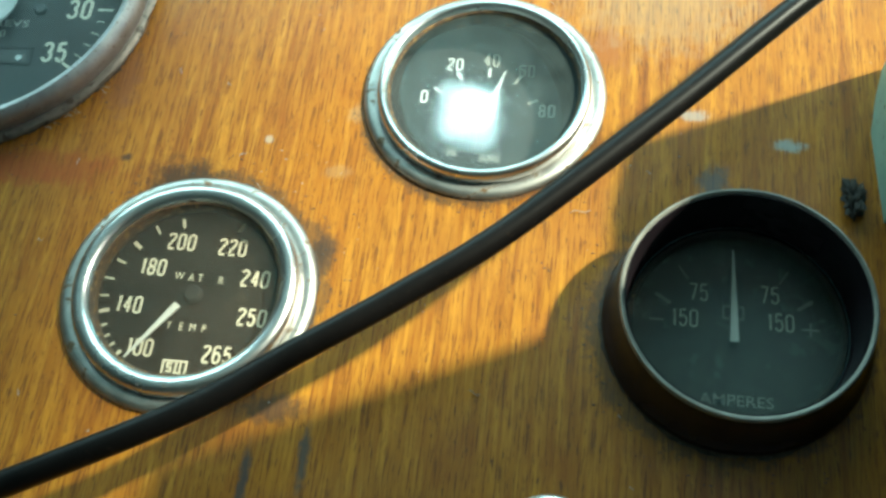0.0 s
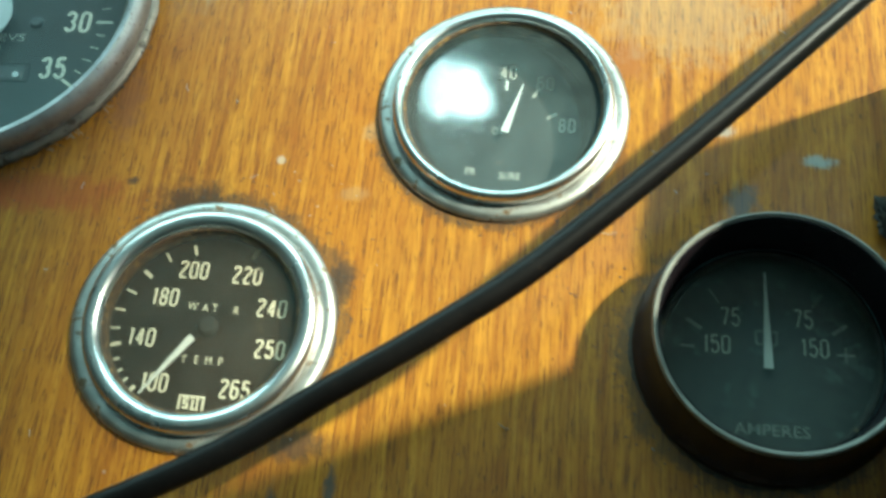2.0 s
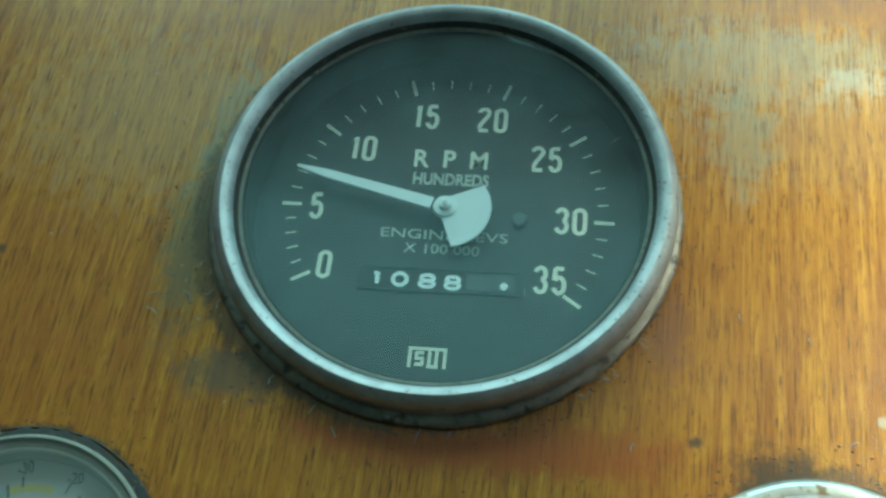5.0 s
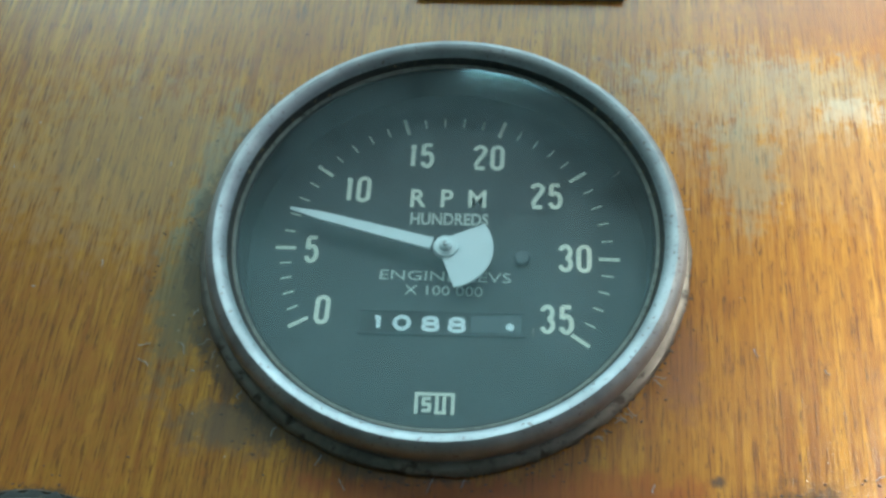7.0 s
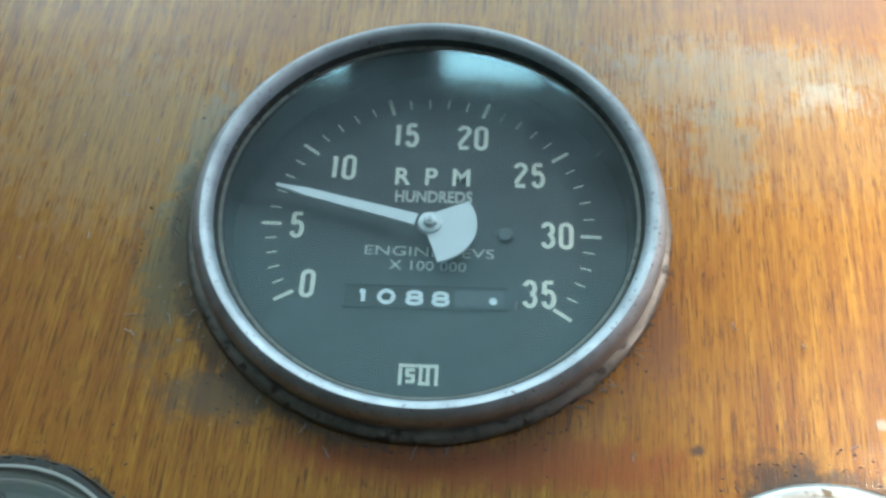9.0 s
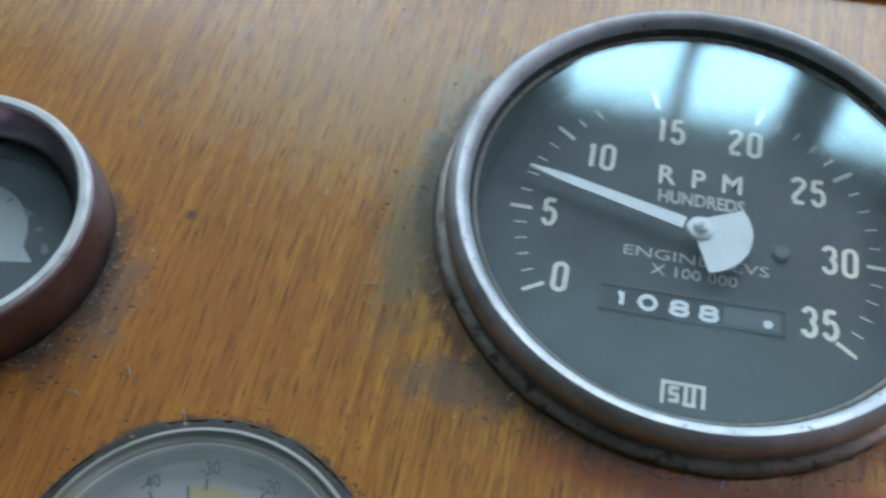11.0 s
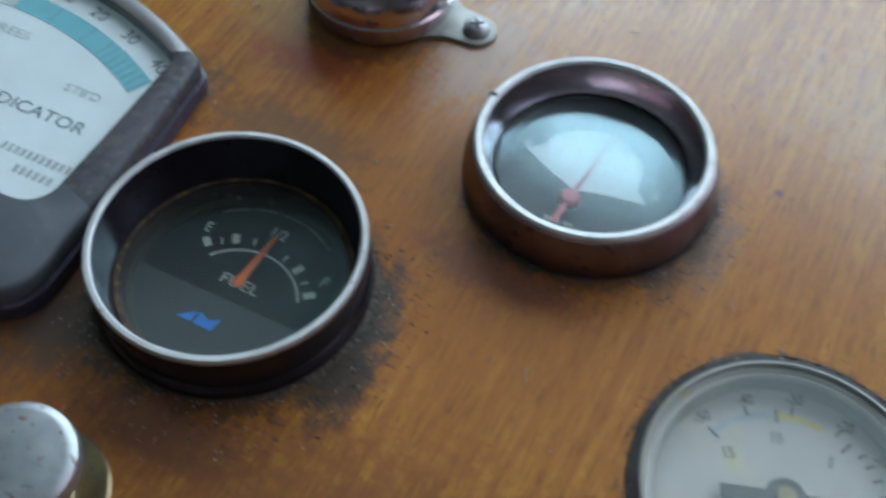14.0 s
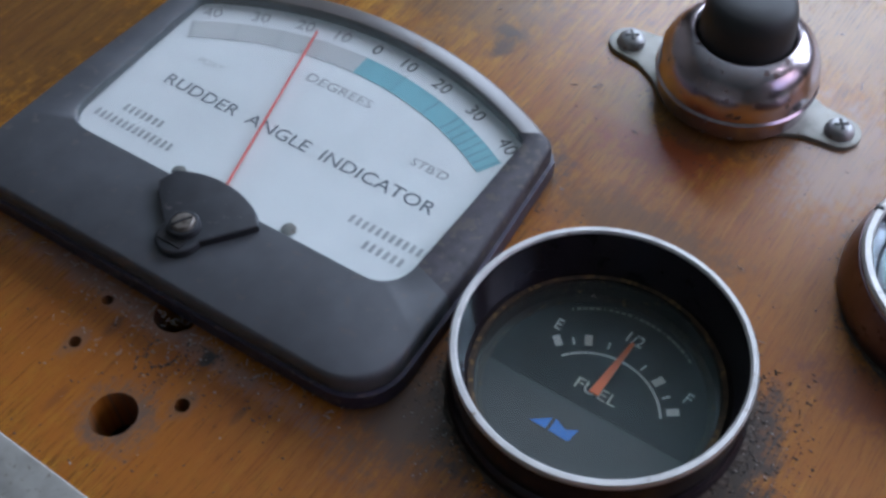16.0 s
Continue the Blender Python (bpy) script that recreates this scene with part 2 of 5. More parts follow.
def wood_material():
    m = bpy.data.materials.new("varnished_plywood")
    m.use_nodes = True
    nt = m.node_tree
    p = nt.nodes["Principled BSDF"]
    N, L = nt.nodes.new, nt.links.new
    tc = N("ShaderNodeTexCoord")

    def noise_at(sx, sy, detail=4, rough=0.6, warp=None):
        mp, n = N("ShaderNodeMapping"), N("ShaderNodeTexNoise")
        mp.inputs["Scale"].default_value = (sx, sy, 1)
        L(warp or tc.outputs["Object"], mp.inputs[0])
        n.inputs["Scale"].default_value, n.inputs["Detail"].default_value, n.inputs["Roughness"].default_value = 1, detail, rough
        L(mp.outputs[0], n.inputs["Vector"])
        return n.outputs[0]

    def step(v, a, b, lo=0.0, hi=1.0):
        r = N("ShaderNodeMapRange")
        r.interpolation_type = "SMOOTHSTEP"
        for i, k in enumerate((a, b, lo, hi)):
            r.inputs[i + 1].default_value = k
        L(v, r.inputs[0])
        return r.outputs[0]

    def math_(op, a, b):
        n = N("ShaderNodeMath")
        n.operation = op
        for i, v in enumerate((a, b)):
            if isinstance(v, (int, float)):
                n.inputs[i].default_value = v
            else:
                L(v, n.inputs[i])
        return n.outputs[0]

    def blend(fac, a, b):
        n = N("ShaderNodeMix")
        n.data_type = "RGBA"
        L(fac, n.inputs[0])
        for i, v in ((6, a), (7, b)):
            if isinstance(v, tuple):
                n.inputs[i].default_value = (*v, 1)
            else:
                L(v, n.inputs[i])
        return n.outputs[2]

    bands, pores, wide = noise_at(420, 16, 6, 0.7), noise_at(2300, 110, 4, 0.7), noise_at(28, 14, 5, 0.65)
    dashes, grime, fibres, cloud = noise_at(1500, 240, 3), noise_at(260, 220, 6, 0.75), noise_at(1100, 36, 5, 0.75), noise_at(62, 34, 6, 0.7)
    col = blend(step(bands, 0.30, 0.70), (0.25, 0.078, 0.005), (0.55, 0.240, 0.018))
    col = blend(step(wide, 0.38, 0.72), col, (0.38, 0.138, 0.006))
    col = blend(step(cloud, 0.50, 0.74, 0, 0.55), col, (0.24, 0.058, 0.005))
    col = blend(step(fibres, 0.50, 0.66, 0, 0.6), col, (0.20, 0.058, 0.006))
    col = blend(step(fibres, 0.46, 0.32, 0, 0.4), col, (0.62, 0.30, 0.035))
    col = blend(step(pores, 0.50, 0.64, 0, 0.85), col, (0.11, 0.032, 0.005))
    col = blend(step(dashes, 0.60, 0.70, 0, 0.75), col, (0.05, 0.020, 0.008))
    for x, y, a, b, c, k in STAINS_AND_LIGHT:
        mp, ln = N("ShaderNodeMapping"), N("ShaderNodeVectorMath")
        mp.inputs["Scale"].default_value = (1000 / a, 1000 / b, 0)
        mp.inputs["Location"].default_value = (-x / a, -y / b, 0)
        L(tc.outputs["Object"], mp.inputs[0])
        ln.operation = "LENGTH"
        L(mp.outputs[0], ln.inputs[0])
        edge = math_("ADD", ln.outputs["Value"], math_("MULTIPLY", math_("SUBTRACT", grime, 0.5), 2.2))
        edge = math_("ADD", edge, math_("MULTIPLY", math_("SUBTRACT", pores, 0.5), 1.6))
        col = blend(step(edge, 1.15, 0.35, 0, k), col, c)
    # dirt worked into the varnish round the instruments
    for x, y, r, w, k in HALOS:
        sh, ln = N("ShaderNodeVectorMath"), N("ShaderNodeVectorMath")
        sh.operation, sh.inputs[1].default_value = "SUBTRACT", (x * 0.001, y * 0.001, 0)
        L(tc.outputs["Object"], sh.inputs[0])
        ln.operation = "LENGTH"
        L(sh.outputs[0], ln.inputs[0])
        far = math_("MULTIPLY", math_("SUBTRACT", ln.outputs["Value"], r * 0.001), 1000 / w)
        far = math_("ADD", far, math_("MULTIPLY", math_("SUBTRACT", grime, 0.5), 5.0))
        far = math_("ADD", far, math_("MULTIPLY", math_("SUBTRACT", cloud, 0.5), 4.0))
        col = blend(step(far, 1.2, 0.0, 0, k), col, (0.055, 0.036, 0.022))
    # specks of dirt and pale scuffs all over
    col = blend(step(noise_at(420, 420, 3), 0.73, 0.78, 0, 0.8), col, (0.06, 0.035, 0.02))
    col = blend(step(noise_at(300, 330, 4), 0.74, 0.80, 0, 0.5), col, (0.45, 0.42, 0.36))
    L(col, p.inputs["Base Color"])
    L(step(wide, 0.3, 0.7, 0.42, 0.62), p.inputs["Roughness"])
    p.inputs["Specular IOR Level"].default_value = 0.16
    p.inputs["Coat Weight"].default_value, p.inputs["Coat Roughness"].default_value = 0.7, 0.22
    b = N("ShaderNodeBump")
    b.inputs["Strength"].default_value, b.inputs["Distance"].default_value = 0.35, 0.0002
    L(math_("ADD", pores, math_("MULTIPLY", bands, 0.8)), b.inputs["Height"])
    L(b.outputs[0], p.inputs["Normal"])
    L(b.outputs[0], p.inputs["Coat Normal"])
    return m


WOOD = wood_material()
CHROME = material("worn_chrome", (0.64, 0.63, 0.625), 0.27, 1.0, 0.12, 300, 0.06, (0.16, 0.09, 0.05), speck_scale=700, speck_at=0.70)
DULL = material("dull_steel", (0.42, 0.42, 0.42), 0.50, 1.0, 0.3, 200, 0.15, (0.14, 0.08, 0.05), speck_scale=520, speck_at=0.64)
PALE_METAL = material("pale_alloy", (0.56, 0.55, 0.53), 0.58, 0.7, 0.2, 260, 0.1, (0.25, 0.20, 0.15), speck_scale=600, speck_at=0.68)
RUSTY = material("tarnished_plate", (0.56, 0.43, 0.46), 0.20, 1.0, 0.2, 120, 0.05, (0.16, 0.08, 0.05), speck_scale=420, speck_at=0.72)
BRASS = material("old_brass", (0.27, 0.20, 0.11), 0.4, 1.0, 0.25, 300, 0.1, (0.1, 0.08, 0.05))
GRIMY_STEEL = material("grimy_steel", (0.20, 0.175, 0.15), 0.5, 0.7, 0.3, 250, 0.15, (0.06, 0.04, 0.03), speck_scale=900, speck_at=0.55)
BEZEL = material("spotted_chrome", (0.43, 0.42, 0.425), 0.60, 1.0, 0.3, 160, 0.14, (0.15, 0.09, 0.07), speck_scale=1300, speck_at=0.655)
TARNISH = material("brown_tarnish", (0.19, 0.145, 0.165), 0.34, 1.0, 0.3, 150, 0.06, (0.06, 0.035, 0.03), speck_scale=400, speck_at=0.64)
BLACK = material("black_enamel", (0.014, 0.010, 0.013), 0.2, 0, 0.3, 200, 0.05, (0.05, 0.045, 0.04), speck_scale=800, speck_at=0.72)
BLACK.node_tree.nodes["Principled BSDF"].inputs["Specular IOR Level"].default_value = 0.35
MATT = material("matt_black", (0.012, 0.011, 0.011), 0.7, 0, 0.3, 300)
GASKET = material("dirty_gasket", (0.03, 0.026, 0.022), 0.8, 0, 0.4, 500, 0.3, (0.20, 0.14, 0.07))
DIAL = material("dial_black", (0.020, 0.022, 0.023), 0.6, 0, 0.2, 90, 0.0, (0.06, 0.065, 0.06), speck_scale=500, speck_at=0.72)
DIAL_DARK = material("dial_dark", (0.011, 0.010, 0.011), 0.6, 0, 0.3, 90, 0.0, (0.04, 0.042, 0.04), speck_scale=500, speck_at=0.70)
DIAL_BROWN = material("dial_faded", (0.014, 0.009, 0.007), 0.6, 0, 0.5, 70, 0.0, (0.08, 0.07, 0.05), speck_scale=450, speck_at=0.70)
for faded in (DIAL_DARK, DIAL_BROWN):
    faded.node_tree.nodes["Principled BSDF"].inputs["Specular IOR Level"].default_value = 0.15
DIAL_GREY = material("dial_grey", (0.065, 0.073, 0.078), 0.6, 0, 0.1, 90)
SHEEN_GREY = material("sheen_grey", (0.040, 0.042, 0.046), 0.6, 0, 0.2, 90)
CARD = material("dial_white", (0.74, 0.75, 0.73), 0.6, 0, 0.05, 60)
CARD_OLD = material("dial_yellowed", (0.43, 0.375, 0.33), 0.6, 0, 0.07, 60, 0, (0.50, 0.42, 0.25), speck_scale=60, speck_at=0.62)
RIM_OLD = material("clouded_rim", (0.30, 0.28, 0.24), 0.4, 0, 0.15, 90, 0, (0.34, 0.25, 0.12), speck_scale=70, speck_at=0.60)
INK_PALE = material("pale_ink", (0.74, 0.70, 0.58), 0.6, 0, 0.12, 500)
INK_WHITE = material("white_ink", (0.78, 0.80, 0.80), 0.6, 0, 0.06, 500)
INK_MID = material("worn_pale_ink", (0.46, 0.45, 0.40), 0.6, 0, 0.2, 500)
INK_FAINT = material("faded_ink", (0.22, 0.22, 0.20), 0.6, 0, 0.3, 500)
INK_DARK = material("dark_ink", (0.05, 0.05, 0.055), 0.6, 0, 0.2, 500)
INK_GREY = material("grey_ink", (0.34, 0.34, 0.34), 0.6, 0, 0.2, 500)
INK_WORN = material("worn_ink", (0.075, 0.075, 0.08), 0.6, 0, 0.3, 500)
INK_TEAL = material("teal_ink", (0.13, 0.42, 0.46), 0.6, 0, 0.08, 200)
INK_TAN = material("bleached_ink", (0.50, 0.50, 0.48), 0.6, 0, 0.08, 200)
INK_OCHRE = material("ochre_ink", (0.50, 0.37, 0.10), 0.6, 0, 0.1, 300)
INK_BLUE = material("blue_ink", (0.015, 0.19, 0.66), 0.5, 0, 0.08, 300)
INK_PINK = material("faded_red_ink", (0.55, 0.42, 0.40), 0.6, 0, 0.1, 300)
NEEDLE_WHITE = material("needle_white", (0.72, 0.74, 0.74), 0.5, 0, 0.05, 300)
NEEDLE_RED = material("needle_red", (0.88, 0.13, 0.10), 0.45, 0, 0.08, 300)
NEEDLE_DULL_RED = material("needle_faded_red", (0.38, 0.07, 0.06), 0.5, 0, 0.1, 300)
NEEDLE_ORANGE = material("needle_orange", (0.9, 0.17, 0.03), 0.45, 0, 0.06, 300)
CASE = material("case_charcoal", (0.084, 0.089, 0.097), 0.46, 0, 0.25, 120, 0.08, (0.115, 0.105, 0.105), speck_scale=330, speck_at=0.63)
CASE_DIRTY = material("case_grimy", (0.055, 0.048, 0.056), 0.6, 0, 0.5, 350, 0.3, (0.10, 0.085, 0.075), speck_scale=520, speck_at=0.58)
RUBBER = material("black_rubber", (0.022, 0.024, 0.024), 0.55, 0, 0.15, 300, 0.05)
CABLE = material("cable_sheath", (0.006, 0.005, 0.005), 0.4, 0, 0.3, 250, 0.1, (0.016, 0.012, 0.01))
CABLE.node_tree.nodes["Principled BSDF"].inputs["Specular IOR Level"].default_value = 0.17
TEAL = material("teal_paint", (0.30, 0.46, 0.40), 0.5, 0, 0.15, 120, 0.1, (0.12, 0.10, 0.07))
ALLOY = material("dirty_alloy", (0.30, 0.29, 0.26), 0.55, 0.6, 0.25, 250, 0.15, (0.12, 0.10, 0.07))
FOOT = material("caulked_flange", (0.25, 0.21, 0.18), 0.5, 0.7, 0.4, 300, 0.3, (0.07, 0.045, 0.03), speck_scale=420, speck_at=0.60)
DUST_LINE = material("caked_dust", (0.17, 0.155, 0.13), 0.9, 0, 0.4, 700, 0.3, (0.06, 0.05, 0.04), speck_scale=900, speck_at=0.62)
DUSTY_WALL = material("dusty_can", (0.045, 0.040, 0.032), 0.8, 0, 0.5, 300, 0.1, (0.11, 0.06, 0.025), speck_scale=300, speck_at=0.58)
RUST_RING = material("rusty_dirt_ring", (0.075, 0.045, 0.026), 0.85, 0, 0.5, 500, 0.3, (0.22, 0.13, 0.05), speck_scale=800, speck_at=0.58)
CLEAR_LIP = material("yellowed_plastic", (0.10, 0.088, 0.080), 0.3, 0, 0.35, 90, 0.03, (0.09, 0.06, 0.04), speck_scale=260, speck_at=0.62)
CASE_LIP = material("case_lip", (0.040, 0.033, 0.058), 0.4, 0, 0.4, 250, 0.2, (0.12, 0.10, 0.11), speck_scale=520, speck_at=0.62)
PIVOT = material("chipped_black", (0.022, 0.024, 0.028), 0.5, 0, 0.3, 300, 0.1, (0.10, 0.085, 0.08), speck_scale=500, speck_at=0.70)
HORN_CHROME = material("purple_chrome", (0.52, 0.45, 0.48), 0.2, 1.0, 0.3, 150, 0.1, (0.13, 0.08, 0.065), speck_scale=420, speck_at=0.66)
SCREW_GREY = material("dull_screw", (0.15, 0.145, 0.14), 0.6, 0, 0.3, 300)
INK_BROWN = material("brown_ink", (0.075, 0.06, 0.05), 0.6, 0, 0.3, 300)
INK_TITLE = material("title_ink", (0.12, 0.13, 0.15), 0.6, 0, 0.2, 500)
FLANGE = material("stained_flange", (0.50, 0.485, 0.46), 0.42, 1.0, 0.3, 200, 0.12, (0.17, 0.11, 0.06), speck_scale=380, speck_at=0.62)
DIAL_VOLT = material("dial_brown_grey", (0.030, 0.028, 0.026), 0.6, 0, 0.2, 90)
DIAL_STAINED = material("dial_stained", (0.026, 0.028, 0.024), 0.6, 0, 0.7, 420, 0.0, (0.075, 0.085, 0.08), speck_scale=330, speck_at=0.62)
INK_CLOUD = material("clouded_white", (0.50, 0.52, 0.51), 0.6, 0, 0.15, 120)
GRIME = material("caked_grime", (0.060, 0.042, 0.030), 0.95, 0, 0.6, 600, 0.5, (0.13, 0.10, 0.08), speck_scale=900, speck_at=0.62)
DUST_DARK = material("dark_grit", (0.045, 0.035, 0.03), 0.9, 0, 0.5, 900)
DUST_PALE = material("pale_lint", (0.33, 0.28, 0.25), 0.9, 0, 0.3, 900)
WALL = material("cabin_paint", (0.20, 0.19, 0.17), 0.6, 0, 0.06, 12, 0.05)
CEILING = material("ceiling_paint", (0.36, 0.42, 0.415), 0.6, 0, 0.05, 12, 0.05)
FLOOR = material("cabin_floor", (0.16, 0.10, 0.06), 0.5, 0, 0.2, 40, 0.05)
GLOW = emitter("lamp_lens", (1, 0.98, 0.95), 6.0)
GLASS_DUSTY = glass("dusty_glass", 0.05, 0.07, gloss=0.07)
GLASS_GRIMY = glass("grimy_glass", 0.014, 0.10, (1, 0.98, 0.95), gloss=0.035)
GLASS_BROWN = glass("brown_filmed_glass", 0.030, 0.10, (0.95, 0.9, 0.84), gloss=0.03, film=(0.50, 0.40, 0.29))
GLASS_FILTHY = glass("filthy_glass", 0.012, 0.55, (0.88, 0.88, 0.84), gloss=0.02)
GLASS_HAZY = glass("hazy_glass", 0.006, 0.065, gloss=0.085)
GLASS_ADDED_HAZE = glass("painted_haze_glass", 0.038, 0.3, gloss=0.0, film=(0.46, 0.58, 0.58))
GLASS_FOGGED = glass("fogged_glass", 0.055, 0.12, gloss=0.035)
GLASS_MATT = glass("hazed_plastic", 0.065, 0.22, film=(0.62, 0.56, 0.50))
GLASS_CLEAR = glass("clear_plastic", 0.04, 0.08)

MM = 0.001


# ---- building helpers ----
def part(name, bm, mat, parent, label="", smooth=True):
    me = bpy.data.meshes.new(name)
    bm.to_mesh(me)
    bm.free()
    me.materials.append(mat)
    if smooth:
        me.polygons.foreach_set("use_smooth", [True] * len(me.polygons))
        me.set_sharp_from_angle(angle=radians(38))
    ob = new(name, me)
    ob.parent = parent
    if label:
        ob["label"] = label
    return ob


def thing(name, x, y, label, category, group="", rz=0, z=0):
    ob = new(name)
    ob.empty_display_size = 0.01
    ob.matrix_world = DECK @ pose(x * MM, y * MM, z * MM, 0, 0, rz)
    return tagged(ob, label, category, group)


def lathe(profile, segments=96, cx=0, cy=0):
    """A body turned about z from (radius, height) pairs in millimetres; radius 0 closes it."""
    bm = bmesh.new()
    rings = []
    for r, z in profile:
        if r <= 0:
            rings.append([bm.verts.new((cx * MM, cy * MM, z * MM))])
        else:
            rings.append([bm.verts.new(((cx + r * math.cos(2 * math.pi * i / segments)) * MM, (cy + r * math.sin(2 * math.pi * i / segments)) * MM, z * MM)) for i in range(segments)])
    for a, b in zip(rings, rings[1:]):
        for i in range(segments):
            j = (i + 1) % segments
            if len(a) == 1 and len(b) == 1:
                continue
            if len(a) == 1:
                bm.faces.new((a[0], b[i], b[j]))
            elif len(b) == 1:
                bm.faces.new((a[i], b[0], a[j]))
            else:
                bm.faces.new((a[i], b[i], b[j], a[j]))
    bmesh.ops.recalc_face_normals(bm, faces=bm.faces)
    return bm


def arc(cx, cy, r, a0, a1, n=10):
    return [(cx + r * math.cos(radians(a0 + (a1 - a0) * i / n)), cy + r * math.sin(radians(a0 + (a1 - a0) * i / n))) for i in range(n + 1)]


def slab(outline, z0, z1, bm=None, bevel=0.0):
    """A plate with the given outline (mm), from z0 to z1; added to bm if given."""
    bm = bm or bmesh.new()
    low = [bm.verts.new((x * MM, y * MM, z0 * MM)) for x, y in outline]
    top = [bm.verts.new((x * MM, y * MM, z1 * MM)) for x, y in outline]
    n = len(outline)
    made = [bm.faces.new(top), bm.faces.new(low[::-1])]
    made += [bm.faces.new((low[i], low[(i + 1) % n], top[(i + 1) % n], top[i])) for i in range(n)]
    bmesh.ops.recalc_face_normals(bm, faces=made)
    if bevel:
        bmesh.ops.bevel(bm, geom=list(made[0].edges), offset=bevel * MM, segments=3, affect="EDGES", profile=0.5)
    return bm


def bar(x, y, w, h, angle=0):
    """The outline of a w by h bar centred at x, y, turned by angle degrees."""
    c, s = math.cos(radians(angle)), math.sin(radians(angle))
    return [(x + u * c - v * s, y + u * s + v * c) for u, v in ((-w / 2, -h / 2), (w / 2, -h / 2), (w / 2, h / 2), (-w / 2, h / 2))]


def tube(points, radius, sides=16, caps=True):
    """A round bar along points (mm), smoothed through them."""
    pts = [Vector(p) for p in points]
    fine = []
    for i in range(len(pts) - 1):
        p0, p1, p2, p3 = pts[max(i - 1, 0)], pts[i], pts[i + 1], pts[min(i + 2, len(pts) - 1)]
        for k in range(8):
            t = k / 8
            fine.append(0.5 * ((2 * p1) + (p2 - p0) * t + (2 * p0 - 5 * p1 + 4 * p2 - p3) * t * t + (3 * p1 - p0 - 3 * p2 + p3) * t ** 3))
    fine.append(pts[-1])
    bm, rings = bmesh.new(), []
    for i, p in enumerate(fine):
        d = (fine[min(i + 1, len(fine) - 1)] - fine[max(i - 1, 0)]).normalized()
        u = d.cross(Vector((0, 0, 1))).normalized() if abs(d.z) < 0.98 else Vector((1, 0, 0))
        v = u.cross(d)
        rings.append([bm.verts.new((p + radius * (u * math.cos(2 * math.pi * k / sides) + v * math.sin(2 * math.pi * k / sides))) * MM) for k in range(sides)])
    for a, b in zip(rings, rings[1:]):
        for k in range(sides):
            bm.faces.new((a[k], a[(k + 1) % sides], b[(k + 1) % sides], b[k]))
    if caps:
        bm.faces.new(rings[0][::-1])
        bm.faces.new(rings[-1])
    bmesh.ops.recalc_face_normals(bm, faces=bm.faces)
    return bm


def from_curve(curve):
    tmp = bpy.data.objects.new("tmp", curve)
    scene.collection.objects.link(tmp)
    dg = bpy.context.evaluated_depsgraph_get()
    dg.update()
    me = bpy.data.meshes.new_from_object(tmp.evaluated_get(dg))
    bpy.data.objects.remove(tmp)
    bm = bmesh.new()
    bm.from_mesh(me)
    bpy.data.meshes.remove(me)
    bpy.data.curves.remove(curve)
    return bm


def letters(text, cap, x, y, z, mat, parent, angle=0, width=0.0, narrow=0.8, name="lettering", bold=0.0):
    """Raised print: capital height cap (mm), centred at x, y; width (mm) sets the run of the whole text where given."""
    cu = bpy.data.curves.new(name, "FONT")
    cu.body, cu.size, cu.align_x, cu.align_y, cu.resolution_u = text, cap / 0.73 * MM, "CENTER", "CENTER", 3
    cu.extrude, cu.offset = 0.00003, bold * MM
    bm = from_curve(cu)
    xs, ys = [v.co.x for v in bm.verts], [v.co.y for v in bm.verts]
    mid = ((min(xs) + max(xs)) / 2, (min(ys) + max(ys)) / 2)
    k = width * MM / (max(xs) - min(xs)) if width else narrow
    for v in bm.verts:
        v.co.x, v.co.y = (v.co.x - mid[0]) * k, v.co.y - mid[1]
    bmesh.ops.transform(bm, matrix=pose(x * MM, y * MM, z * MM, 0, 0, angle), verts=bm.verts)
    return part(name, bm, mat, parent, smooth=False)


def bow(cx, cy, rx, ry, a0, a1, n=14):
    return [(cx + rx * math.cos(radians(a0 + (a1 - a0) * i / n)), cy + ry * math.sin(radians(a0 + (a1 - a0) * i / n))) for i in range(n + 1)]


